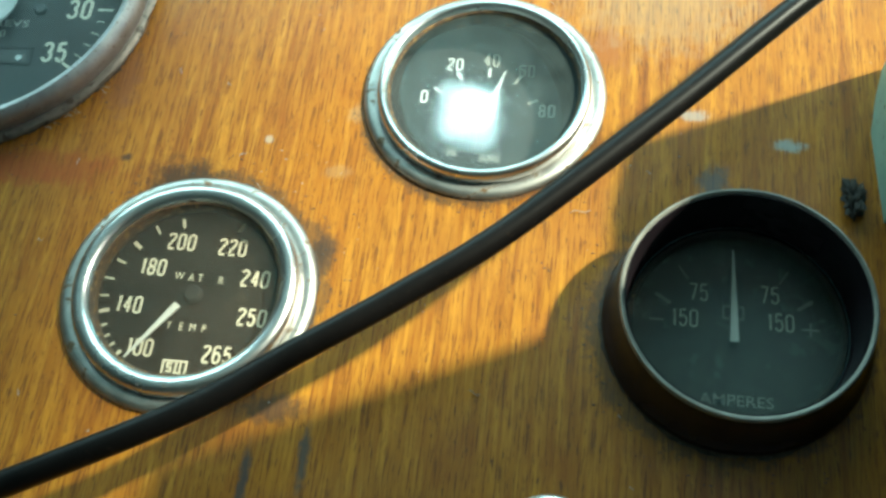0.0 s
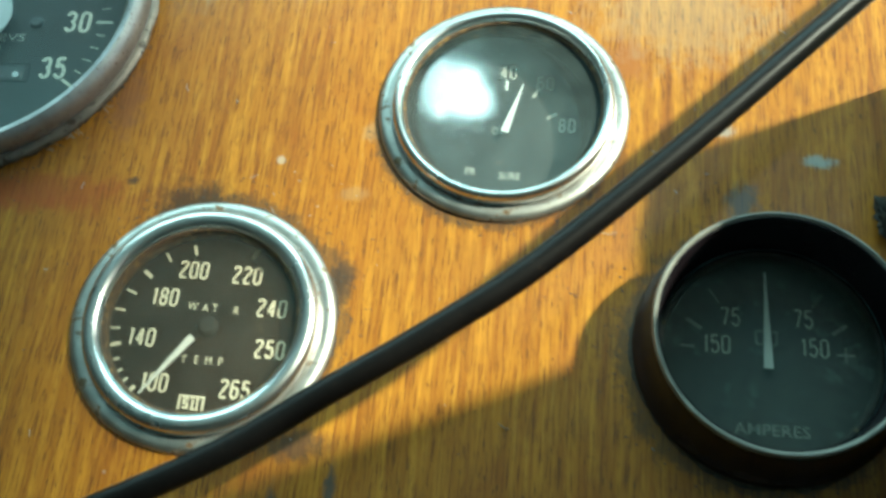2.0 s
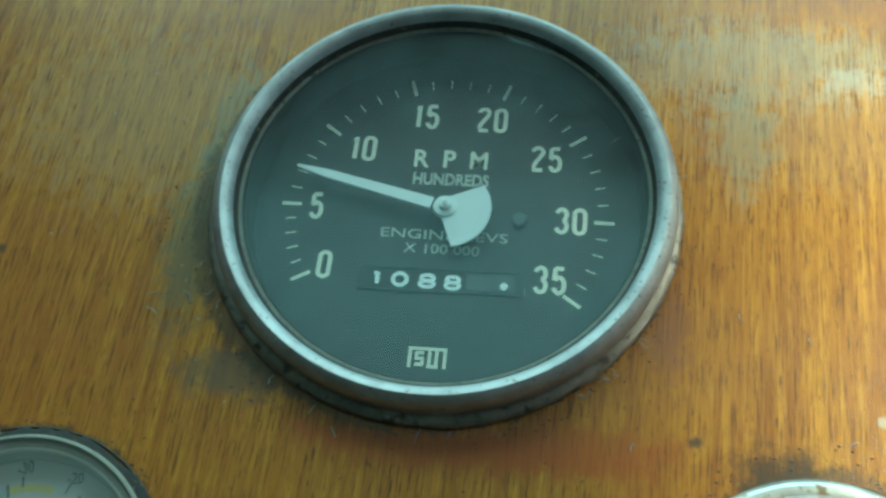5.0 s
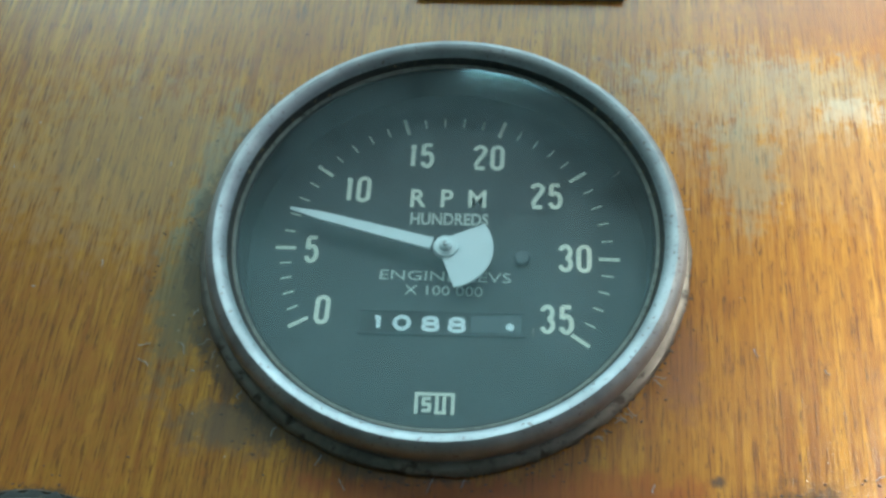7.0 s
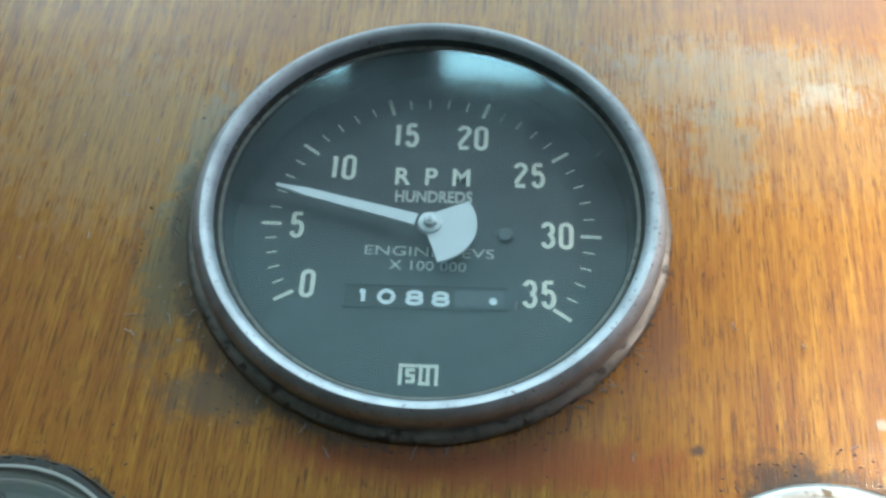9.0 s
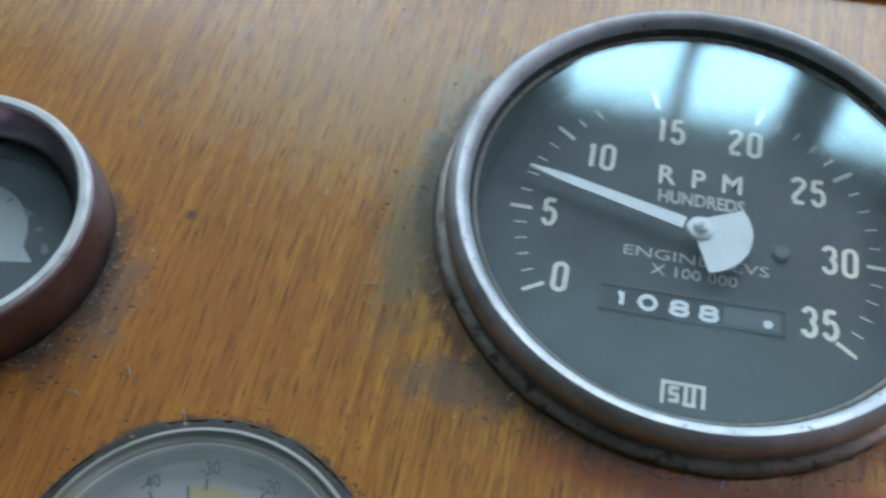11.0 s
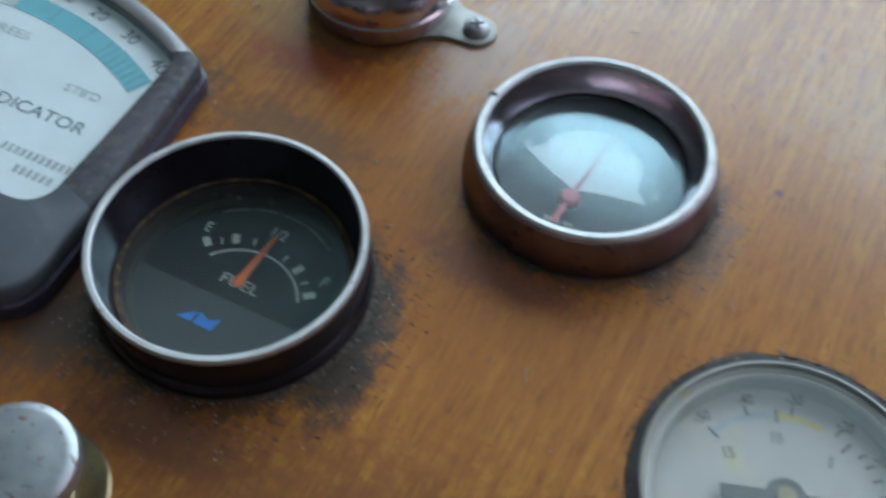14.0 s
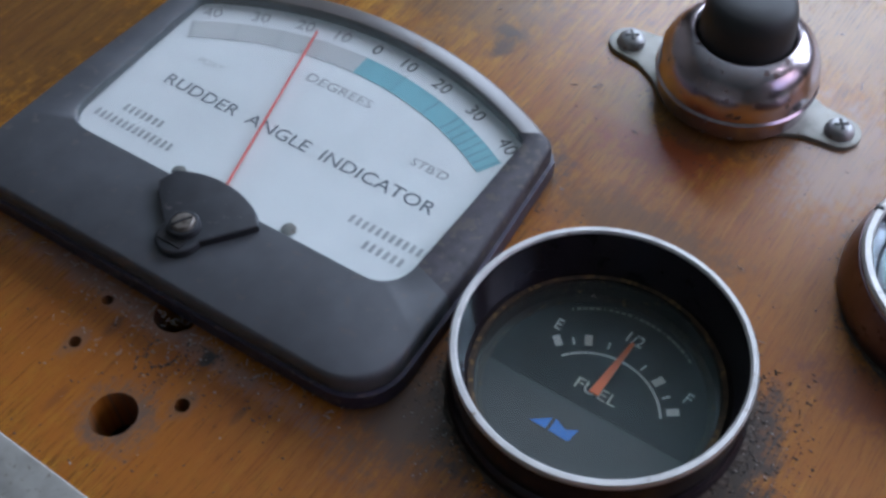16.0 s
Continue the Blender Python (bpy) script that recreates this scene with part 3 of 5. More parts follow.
def strokes(c, a, b):
    """Centre lines of a condensed sans numeral in a box 2a by 2b: (points, closed)."""
    if c == "0":
        return [(bow(0, b - a, a, a, 0, 180) + bow(0, a - b, a, a, 180, 360), True)]
    if c == "1":
        return [([(-0.75 * a, 0.62 * b), (-0.3 * a, 0.72 * b), (0.1 * a, 0.98 * b)], False), ([(0.25 * a, b), (0.25 * a, -b)], False)]
    if c == "2":
        return [(bow(0, b - a, a, a, 175, -25) + [(-0.55 * a, -0.45 * b), (-0.95 * a, -0.8 * b)], False), ([(-a, -b), (a, -b)], False)]
    if c == "3":
        return [(bow(-0.05 * a, 0.5 * b, 0.95 * a, 0.5 * b, 165, -80), False), (bow(0, -0.48 * b, a, 0.52 * b, 82, -165), False)]
    if c == "4":
        return [([(0.4 * a, b), (-0.95 * a, -0.4 * b)], False), ([(-a, -0.42 * b), (1.1 * a, -0.42 * b)], False), ([(0.45 * a, b), (0.45 * a, -b)], False)]
    if c == "5":
        return [([(0.85 * a, b), (-0.85 * a, b)], False), ([(-0.8 * a, b), (-0.85 * a, 0.05 * b)], False), (bow(0, -0.36 * b, a, 0.64 * b, 145, -160, 20), False)]
    if c == "6":
        return [(bow(0, -0.38 * b, a, 0.62 * b, 0, 360, 22)[:-1], True), ([(-a, -0.4 * b), (-a, 0.25 * b)] + bow(0, b - a, a, a, 172, 25), False)]
    if c == "7":
        return [([(-a, b), (a, b)], False), ([(a, b), (-0.2 * a, -b)], False)]
    return [(bow(0, 0.5 * b, 0.9 * a, 0.5 * b, 0, 360, 20)[:-1], True), (bow(0, -0.47 * b, a, 0.53 * b, 0, 360, 20)[:-1], True)]


def numerals(text, h, x, y, z, mat, parent, angle=0, w=2.0, gap=0.4, line=0.6):
    """A printed number of condensed figures, each w by h (mm), centred at x, y."""
    bm, wide = bmesh.new(), [w * (0.62 if c == "1" else 1) for c in text]
    pen, level = -(sum(wide) + gap * (len(text) - 1)) / 2, 0.03
    for c, own in zip(text, wide):
        for pts, closed in strokes(c, (own if c == "1" else w) / 2 - line / 2, h / 2 - line / 2):
            level += 0.004
            p = [Vector(q) for q in pts]
            n, rows = len(p), []
            for i in range(n):
                a, b = (p[i - 1], p[(i + 1) % n]) if closed else (p[max(i - 1, 0)], p[min(i + 1, n - 1)])
                d = (b - a).normalized()
                side = Vector((-d.y, d.x)) * line / 2
                rows.append([bm.verts.new(((v.x + pen + own / 2) * MM, v.y * MM, level * MM)) for v in (p[i] + side, p[i] - side)])
            for i in range(n if closed else n - 1):
                r0, r1 = rows[i], rows[(i + 1) % n]
                bm.faces.new((r0[0], r0[1], r1[1], r1[0]))
        pen += own + gap
    bmesh.ops.recalc_face_normals(bm, faces=bm.faces)
    bmesh.ops.transform(bm, matrix=pose(x * MM, y * MM, z * MM, 0, 0, angle), verts=bm.verts)
    return part("numeral", bm, mat, parent, smooth=False)


def tick(parent, r0, r1, a, w, z, mat, cx=0, cy=0):
    r = (r0 + r1) / 2
    return part("tick", slab(bar(cx + r * math.cos(radians(a)), cy + r * math.sin(radians(a)), r1 - r0, w, a), z, z + 0.06), mat, parent, smooth=False)


def needle(parent, tip, root, w0, w1, z, mat, thick=0.4, name="needle"):
    d = Vector((tip[0] - root[0], tip[1] - root[1])).normalized()
    n = Vector((-d.y, d.x))
    pts = [Vector(root) - n * w1 / 2, Vector(tip) - n * w0 / 2, Vector(tip) + n * w0 / 2, Vector(root) + n * w1 / 2]
    return part(name, slab([(p.x, p.y) for p in pts], z, z + thick), mat, parent, smooth=False)


def maker_mark(parent, x, y, w, h, z, mat, angle=0):
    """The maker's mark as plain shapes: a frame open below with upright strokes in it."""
    bm = bmesh.new()
    c, s = math.cos(radians(angle)), math.sin(radians(angle))
    t = w * 0.09
    shapes = [(0, h / 2 - t / 2, w, t), (-w / 2 + t / 2, 0, t, h), (w / 2 - t / 2, 0, t, h), (0.06 * w, -0.05 * h, t, h * 0.75), (0.24 * w, -0.05 * h, t, h * 0.75),
              (-0.20 * w, 0.22 * h, 0.22 * w, t), (-0.20 * w, -0.05 * h, 0.22 * w, t), (-0.20 * w, -0.34 * h, 0.22 * w, t), (-0.28 * w, 0.09 * h, t, 0.27 * h), (-0.12 * w, -0.2 * h, t, 0.27 * h), (0.15 * w, -0.42 * h, 0.3 * w, t)]
    for i, (u, v, a, b) in enumerate(shapes):
        slab(bar(x + u * c - v * s, y + u * s + v * c, a, b, angle), z, z + 0.05 + 0.004 * i, bm)
    return part("maker_mark", bm, mat, parent, smooth=False)


def gauge_core(g, r_glass, z_glass, z_dial, mat_dial, glass_mat=None, wall=None, depth=45, r_can=0, dome=None):
    """The can behind the panel, the dial and the cover glass; r_can for a can wider than its glass."""
    r, top = (r_can, 0.0) if r_can else (r_glass - 0.6, z_glass - 0.6)
    part("housing", lathe([(0, -depth), (r, -depth), (r, top), (r - 0.7, top), (r - 1.0, z_dial), (r - 1.0, -depth + 1), (0, -depth + 1)], 64), wall or MATT, g)
    part("dial", lathe([(0, z_dial), (r - 0.8, z_dial), (r - 0.8, z_dial - 0.8), (0, z_dial - 0.8)], 64), mat_dial, g, smooth=False)
    pane = part("glass", lathe((dome or [(0, z_glass + 0.5), (r_glass * 0.5, z_glass + 0.42), (r_glass - 0.4, z_glass + 0.1)]) + [(r_glass, z_glass - 0.5), (r_glass, z_glass - 0.7), (0, z_glass - 0.7)], 96), glass_mat or GLASS_DUSTY, g)
    pane.visible_shadow = False
    return pane


# ---- the cabin ----
def box(name, lo, hi, mat, label="", category="", bevel=0.0, kind="structure"):
    bm = bmesh.new()
    bmesh.ops.create_cube(bm, size=1)
    for v in bm.verts:
        v.co = [lo[i] + (v.co[i] + 0.5) * (hi[i] - lo[i]) for i in range(3)]
    if bevel:
        bmesh.ops.bevel(bm, geom=list(bm.edges), offset=bevel, segments=2, affect="EDGES", profile=0.5)
    ob = part(name, bm, mat, None, smooth=False)
    return tagged(ob, label, category, kind=kind)


def join_boxes(name, boxes, mat, label):
    bm = bmesh.new()
    for lo, hi in boxes:
        made = bmesh.ops.create_cube(bm, size=1)["verts"]
        for v in made:
            v.co = [lo[i] + (v.co[i] + 0.5) * (hi[i] - lo[i]) for i in range(3)]
    return tagged(part(name, bm, mat, None, smooth=False), label, "wall", kind="structure")


X0, X1, Y0 = -1.2, 0.95, -1.7
box("floor", (X0 - 0.1, Y0 - 0.1, -0.05), (X1 + 0.1, WIN_Y + 0.1, 0), FLOOR, "dark wooden wheelhouse floor", "floor")
box("ceiling", (X0 - 0.1, Y0 - 0.1, CEIL), (X1 + 0.1, WIN_Y + 0.1, CEIL + 0.05), CEILING, "blue-green painted wheelhouse ceiling", "ceiling")
box("wall_left", (X0 - 0.08, Y0, 0), (X0, WIN_Y, CEIL), WALL, "grey painted side wall", "wall")
box("wall_back", (X0 - 0.08, Y0 - 0.08, 0), (X1 + 0.08, Y0, CEIL), WALL, "grey painted back wall", "wall")
front = [((X0, WIN_Y, 0), (X1, WIN_Y + 0.06, WIN_LOW)), ((X0, WIN_Y, WIN_HIGH), (X1, WIN_Y + 0.06, CEIL))]
edges = [X0] + [e for pane in PANES for e in pane] + [X1]
front += [((edges[i], WIN_Y, WIN_LOW), (edges[i + 1], WIN_Y + 0.06, WIN_HIGH)) for i in range(0, len(edges), 2)]
join_boxes("wall_front", front, WALL, "grey painted front wall with a row of windscreen openings")
# the side window lets a low sun onto the panel
SIDE = (-0.25, 0.66, 1.38, 1.95)
join_boxes("wall_right", [((X1, Y0, 0), (X1 + 0.08, WIN_Y, SIDE[2])), ((X1, Y0, SIDE[3]), (X1 + 0.08, WIN_Y, CEIL)), ((X1, Y0, SIDE[2]), (X1 + 0.08, SIDE[0], SIDE[3])),
           ((X1, SIDE[1], SIDE[2]), (X1 + 0.08, WIN_Y, SIDE[3]))], WALL, "grey painted side wall with a window opening")


def ceiling_lamp(x, y):
    g = new("ceiling_lamp")
    g.matrix_world = pose(x, y, CEIL)
    tagged(g, "small square white ceiling lamp, switched on", "lamp")
    for u, v, a, b in ((0, 47, 110, 16), (0, -47, 110, 16), (47, 0, 16, 78), (-47, 0, 16, 78)):
        part("frame", slab(bar(u, v, a, b), -14, 0), CEILING, g, smooth=False)
    part("lens", slab(bar(0, 0, 78, 78), -8, -2), GLOW, g, smooth=False)


for x, y in LAMPS:
    ceiling_lamp(x, y)

# ---- the console and its panel ----
HOLES = [(0, 0, 43), (74.6, -79.2, 24), (134.6, -22.5, 27.3), (193, -77.5, 24.3), (-127.5, -35.3, 23), (-67.8, -84.6, 25.5), (-180.3, -91.5, 25), (-248, -147, 4.6), (-265.6, -140, 1.3), (-239, -138.5, 1.5), (-267.5, -129.5, 1.2), (-254, -124, 4.6)]


def panel():
    cu = bpy.data.curves.new("panel", "CURVE")
    cu.dimensions, cu.fill_mode, cu.extrude = "2D", "BOTH", 0.006

    def loop(points):
        sp = cu.splines.new("POLY")
        sp.points.add(len(points) - 1)
        for p, (x, y) in zip(sp.points, points):
            p.co = (x * MM, y * MM, 0, 1)
        sp.use_cyclic_u = True

    loop([(-620, -230), (520, -230), (520, 330), (-620, 330)])
    for x, y, r in HOLES:
        n = 64 if r > 10 else 20
        loop([(x + r * (1 + (0.05 * noise.noise((i, r, 0)) if r < 10 else 0)) * math.cos(2 * math.pi * i / n), y + r * math.sin(2 * math.pi * i / n)) for i in range(n)])
    bm = from_curve(cu)
    bmesh.ops.transform(bm, matrix=Matrix.Translation((0, 0, -0.006)), verts=bm.verts)
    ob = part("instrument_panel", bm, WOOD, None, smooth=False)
    ob.matrix_world = DECK
    return tagged(ob, "amber varnished plywood instrument panel, stained and scratched", "panel", kind="structure")


panel()
join_boxes("console_base", [((-0.62, -0.23, 0), (-0.60, 0.33, 0.988)), ((0.50, -0.23, 0), (0.52, 0.33, 0.988)), ((-0.60, -0.23, 0), (0.50, -0.21, 0.988)), ((-0.60, 0.31, 0), (0.50, 0.33, 0.988))], FLOOR, "dark wooden console under the panel")
box("console_inside", (-0.60, -0.21, 0.88), (0.50, 0.31, 0.90), MATT, "dark shelf inside the console", "shelf")


# ---- instruments ----
def tachometer():
    g = thing("tachometer", 0, 0, "large round tachometer with a worn chrome bezel and dusty glass", "gauge")
    part("bezel", lathe([(43.2, -2), (46.6, 0), (46.7, 2.6), (47.0, 4.2), (46.8, 5.6), (46.0, 6.8), (44.9, 7.4), (43.9, 7.2), (43.0, 6.3), (42.5, 5.2), (42.4, 4.7)], 160), BEZEL, g, "dull chrome bezel spotted with rust")
    # the foot is an uneven flange smeared with old sealant
    rings = []
    for r, z, rough in ((45.4, 0.0, 0), (48.2, 0.0, 0.35), (48.5, 0.7, 0.25), (48.2, 1.3, 0.15), (47.4, 1.7, 0.12), (45.4, 1.8, 0)):
        row = []
        for i in range(220):
            a = 2 * math.pi * i / 220
            k = r + rough * noise.noise((9 * math.cos(a), 9 * math.sin(a), r)) + 0.6 * rough * noise.noise((26 * math.cos(a), 26 * math.sin(a), z)) - 0.35 * max(0, math.sin(a))
            row.append((k * math.cos(a) - 0.2, k * math.sin(a) - 0.5))
        rings.append((row, z))
    part("foot_ring", ring_body(rings), FOOT, g, "rusty flange of the bezel smeared with old sealant")
    part("gasket", lathe([(42.6, 5.4), (42.1, 4.9), (41.9, 3.7)], 96), GASKET, g)
    part("dust_line", lathe([(41.9, 4.0), (41.35, 3.84), (41.15, 3.72)], 96), DUST_LINE, g, "pale dust caught along the glass edge")
    gauge_core(g, 42.0, 3.9, -4.8, DIAL, depth=60, dome=[(0, 4.4), (8, 4.385), (16, 4.34), (24, 4.25), (30, 4.16), (34, 4.09), (37, 4.03), (39.4, 3.98), (40.8, 3.95), (41.9, 3.92)])
    z, majors = -4.75, [-147.7, -178.5, -214, -250.2, -286.9, -322.3, -359, -393]
    for i, a in enumerate(majors):
        tick(g, 30.8, 35.0, a, 0.75, z, INK_PALE)
        if i < 7:
            for k in range(1, 5):
                tick(g, 31.6, 33.9, a + (majors[i + 1] - a) * k / 5, 0.25, z, INK_PALE)
    for s, x, y in (("0", -23.4, -14.5), ("5", -27.5, -0.9), ("10", -19.9, 14.3), ("15", -7.3, 23.7), ("20", 7.1, 24), ("25", 19.7, 15), ("30", 26, 0.4), ("35", 22.9, -13.6)):
        numerals(s, 6.5, x, y, z, INK_PALE, g, 1.5, 3.05, 0.65, 0.95)
    for s, x, y in (("R", -6.9, 12.9), ("P", -0.9, 13.2), ("M", 5.4, 13.4)):
        letters(s, 4.4, x, y, z, INK_PALE, g, 2, narrow=0.92, bold=0.12)
    letters("HUNDREDS", 2.9, 0.0, 8.1, z, INK_MID, g, 2.5, width=16.2, bold=0.11)
    letters("ENGINE REVS", 2.3, 0.3, -5.4, z, INK_MID, g, 1.7, width=26.4)
    letters("X 100 000", 2.3, 0.2, -8.7, z, INK_MID, g, 1.7, width=15.6)
    # the counter sits in a slot with rolling wheels
    part("counter_window", slab(bar(0.6, -15.9, 32.4, 4.8, 2.5), z - 0.02, z + 0.05), MATT, g, smooth=False)
    rim = bmesh.new()
    for k, (u, v, a, b) in enumerate(((0, 2.5, 33.0, 0.3), (0, -2.5, 33.0, 0.3), (-16.4, 0, 0.3, 4.7), (16.4, 0, 0.3, 4.7))):
        slab(bar(0.6 + u, -15.9 + v + u * 0.044, a, b, 2.5), z, z + 0.25 + 0.004 * k, rim)
    part("counter_frame", rim, SHEEN_GREY, g, smooth=False)
    for s, x in (("1", -12.1), ("0", -7.3), ("8", -1.7), ("8", 3.5)):
        part("counter_wheel", slab(bar(x, -16.4 + (x + 12) * 0.02, 4.6, 3.9, 2.5), z + 0.06, z + 0.12), MATT, g, smooth=False)
        numerals(s, 3.5, x, -16.5 + (x + 12) * 0.02, z + 0.14, INK_WHITE, g, 2, 3.7, 0, 0.85)
    part("counter_wheel", slab(bar(9.0, -15.6, 5.6, 3.6, 2.5), z + 0.06, z + 0.12), DIAL_GREY, g, smooth=False)
    part("counter_wheel", slab(bar(14.0, -15.4, 4.2, 4.0, 2.5), z + 0.06, z + 0.12), DIAL_GREY, g, smooth=False)
    part("counter_dot", lathe([(0, z + 0.3), (0.8, z + 0.3), (0.8, z), (0, z)], 20, 13.9, -16.0), INK_WHITE, g, smooth=False)
    maker_mark(g, 0.6, -32.8, 7.6, 4.4, z, INK_PALE, 2)
    part("dial_screw", lathe([(0, z + 0.7), (1.3, z + 0.7), (1.7, z + 0.3), (1.7, z), (0, z)], 24, 15.4, -0.4), DIAL_GREY, g)
    # needle: a tapered blade with a sector-shaped counterweight
    d = Vector((-31.3, 6.9)).normalized()
    n = Vector((-d.y, d.x))
    blade = [d * 33.6 - n * 0.25, d * 33.6 + n * 0.25, d * 27 + n * 0.95, d * 3 + n * 1.35, d * 3 - n * 1.35, d * 27 - n * 0.95]
    ndl = part("needle", slab([(p.x, p.y) for p in blade], -2.6, -2.1), NEEDLE_WHITE, g, smooth=False)
    part("counterweight", slab([(0, 2.2)] + arc(0.4, -0.1, 9.2, 40, -78, 18) + [(-0.6, -2.2)], -2.6, -2.15), NEEDLE_WHITE, ndl, smooth=False)
    part("hub", lathe([(0, -0.9), (1.0, -0.9), (1.3, -1.2), (1.3, -1.7), (2.4, -1.8), (2.6, -2.6), (0, -2.6)], 32), NEEDLE_WHITE, g)
    part("hub_pin", lathe([(0, -0.5), (0.5, -0.5), (0.6, -1.0), (0, -1.0)], 16), DULL, g)


def small_gauge(name, x, y, label, dial, ring=CHROME, z_dial=-0.9, glass_mat=None, lamp_tilt=None, wide=False, bore=22.0):
    g = thing(name, x, y, label, "gauge", "small gauges")
    part("flange", lathe([(27.6 if wide else 24.2, -2), (28.3, 0), (28.7, 0.5), (28.4, 1.1), (27.2, 1.7), (25.6, 1.5), (25.0, 1.2), (24.2, 1.2)], 96), FLANGE, g, "dull stained outer flange")
    roll = (25.3 - bore) / 2
    profile = [(25.0, 0.5), (25.3, 1.6)] + [(25.3 - roll + roll * math.cos(radians(a)), 2.6 + 2.2 * math.sin(radians(a))) for a in range(10, 175, 15)] + [(bore, 2.2), (bore + 0.1, 1.6 if wide else 0)]
    part("bezel", lathe(profile, 112), ring, g)
    part("gasket", lathe([(bore + 0.1, 3.0), (bore - 0.35, 2.9), (bore - 0.6, 2.4), (bore - 0.5, 1.8 if wide else -1)], 96), RUST_RING, g, "rusty dirt round the glass edge")
    pane = gauge_core(g, 22.0, 2.2, z_dial, dial, glass_mat, DUSTY_WALL if wide else GASKET, r_can=27.0 if wide else 0)
    if lamp_tilt:
        # the glass is tilted only so that it mirrors the ceiling lamp
        pane.matrix_local = pose(0, 0, -0.0037, *lamp_tilt) @ Matrix.Diagonal((0.94, 0.94, 1, 1))
        # an added pane: dust and reflected haze painted as one pale film
        veil = part("added_haze_pane", lathe([(0, 2.5), (bore - 0.2, 2.4), (bore - 0.2, 2.1), (0, 2.1)], 96), GLASS_ADDED_HAZE, g, "added second pane with dust and reflected haze as a pale film")
        veil.visible_shadow = False
    return g


def water_gauge():
    g = small_gauge("water_temperature_gauge", 74.6, -79.2, "round water temperature gauge with chrome bezel and brownish dial", DIAL_BROWN, glass_mat=GLASS_BROWN, bore=21.0)
    z = -0.85
    for s, x, y in (("200", -4.6, 12.5), ("220", 7.4, 12.0), ("180", -9.7, 5.8), ("240", 14.0, 4.7), ("140", -13.0, -3.7), ("250", 15.0, -4.6), ("100", -8.2, -13.5), ("265", 9.1, -13.9)):
        numerals(s, 4.3, x, y, z, INK_PALE, g, -1, 1.95, 0.38, 0.56)
    for s, x, y in (("W", -3.3, 4.1), ("A", -0.5, 3.9), ("T", 1.6, 3.9), ("R", 6.4, 3.7)):
        letters(s, 1.9, x, y, z, INK_PALE, g, -1, narrow=0.8)
    for s, x in (("T", -3.0), ("E", -0.2), ("M", 2.4), ("P", 5.0)):
        letters(s, 1.9, x, -8.0, z, INK_PALE, g, 0, narrow=0.8)
    maker_mark(g, 0.4, -17.4, 5.6, 3.2, z, INK_PALE)
    for x, y, w in ((-5.1, 17.2, 0.7), (8.5, 17.1, 0.6), (-14.6, 10.8, 0.9), (-10.8, 15.1, 0.5), (-17.4, 6.5, 0.5), (-19.1, 2.2, 0.45), (-19.4, -2.1, 0.45), (-18.4, -5.7, 0.8), (-18.0, -9.3, 0.45), (-16.6, -11.8, 0.45), (-15, -13.8, 0.45), (-13, -15.6, 0.8)):
        a, r = math.degrees(math.atan2(y, x)), math.hypot(x, y)
        tick(g, r - 1.2, r + 1.2, a, w, z, INK_PALE)
    needle(g, (-10.6, -16.6), (-1.6, -3.4), 0.3, 1.7, 0.4, NEEDLE_WHITE)
    part("hub", lathe([(0, 1.0), (1.6, 0.9), (2.2, 0.2), (2.2, -0.8), (0, -0.8)], 32, 1.0, -0.5), MATT, g)


def oil_gauge():
    g = small_gauge("oil_pressure_gauge", 134.6, -22.5, "round oil pressure gauge with bright chrome bezel and hazy glass", MATT, z_dial=-6.6, glass_mat=GLASS_HAZY, lamp_tilt=(5, 11.9), wide=True, bore=22.7)
    z = -6.55
    for s, x, y, m in (("0", -15.4, 3.0, INK_WHITE), ("20", -8.8, 13.1, INK_WHITE), ("40", 0.2, 14.9, INK_MID), ("60", 9.1, 12.2, INK_FAINT), ("80", 14.8, 0.8, INK_MID)):
        numerals(s, 3.9, x, y, z, m, g, 0, 1.85, 0.4, 0.55)
    for x, y, m in ((-12, 5.0, INK_WHITE), (-7.3, 9.6, INK_WHITE), (0, 11.2, INK_WHITE), (7.1, 9.4, INK_MID), (11.2, 3.2, INK_MID)):
        a, r = math.degrees(math.atan2(y + 3, x)), math.hypot(x, y + 3)
        tick(g, r - 1.4, r + 1.4, a, 0.7, z, m, 0, -3)
    needle(g, (4.0, 10.4), (0.4, -2.8), 0.3, 1.8, -4.8, NEEDLE_WHITE)
    letters("O", 2.0, -1.8, -1.6, z, INK_MID, g)
    letters("PR", 2.0, -6.8, -12.6, z, INK_MID, g, 0, narrow=0.8)
    letters("SURE", 2.0, 2.3, -13.4, z, INK_MID, g, 0, narrow=0.8)


def deep_gauge(name, x, y, label, dial, rim, rb, rr, h, rg, z_dial, glass_mat, lip=1.1):
    """A gauge with a tall black cowl: skirt at the panel, a tube, a thin bright rim and sloping inner wall."""
    g = thing(name, x, y, label, "gauge", "cowled gauges")
    part("cowl", lathe([(rg, -2), (rb, 0), (rb + 0.2, 1.2), (rb - 0.4, 2.4), (rb - 1.0, 3.0), (rr + 0.3, h * 0.7), (rr + 0.1, h - 0.3), (rr - 0.15, h), (rr - 1.1, h + 0.05), (rr - 1.3, h - 0.4), (rg + 0.4, 2.2), (rg, 1.6), (rg, -1)], 112), BLACK, g)
    part("rim", lathe([(rr + 0.25, h - 0.9), (rr + 0.35, h - 0.1), (rr + 0.05, h + 0.45), (rr - lip, h + 0.45), (rr - lip - 0.4, h + 0.05), (rr - lip - 0.35, h - 0.6)], 112), rim, g, "thin bright metal rim")
    gauge_core(g, rg, 1.4, z_dial, dial, glass_mat, GASKET)
    return g


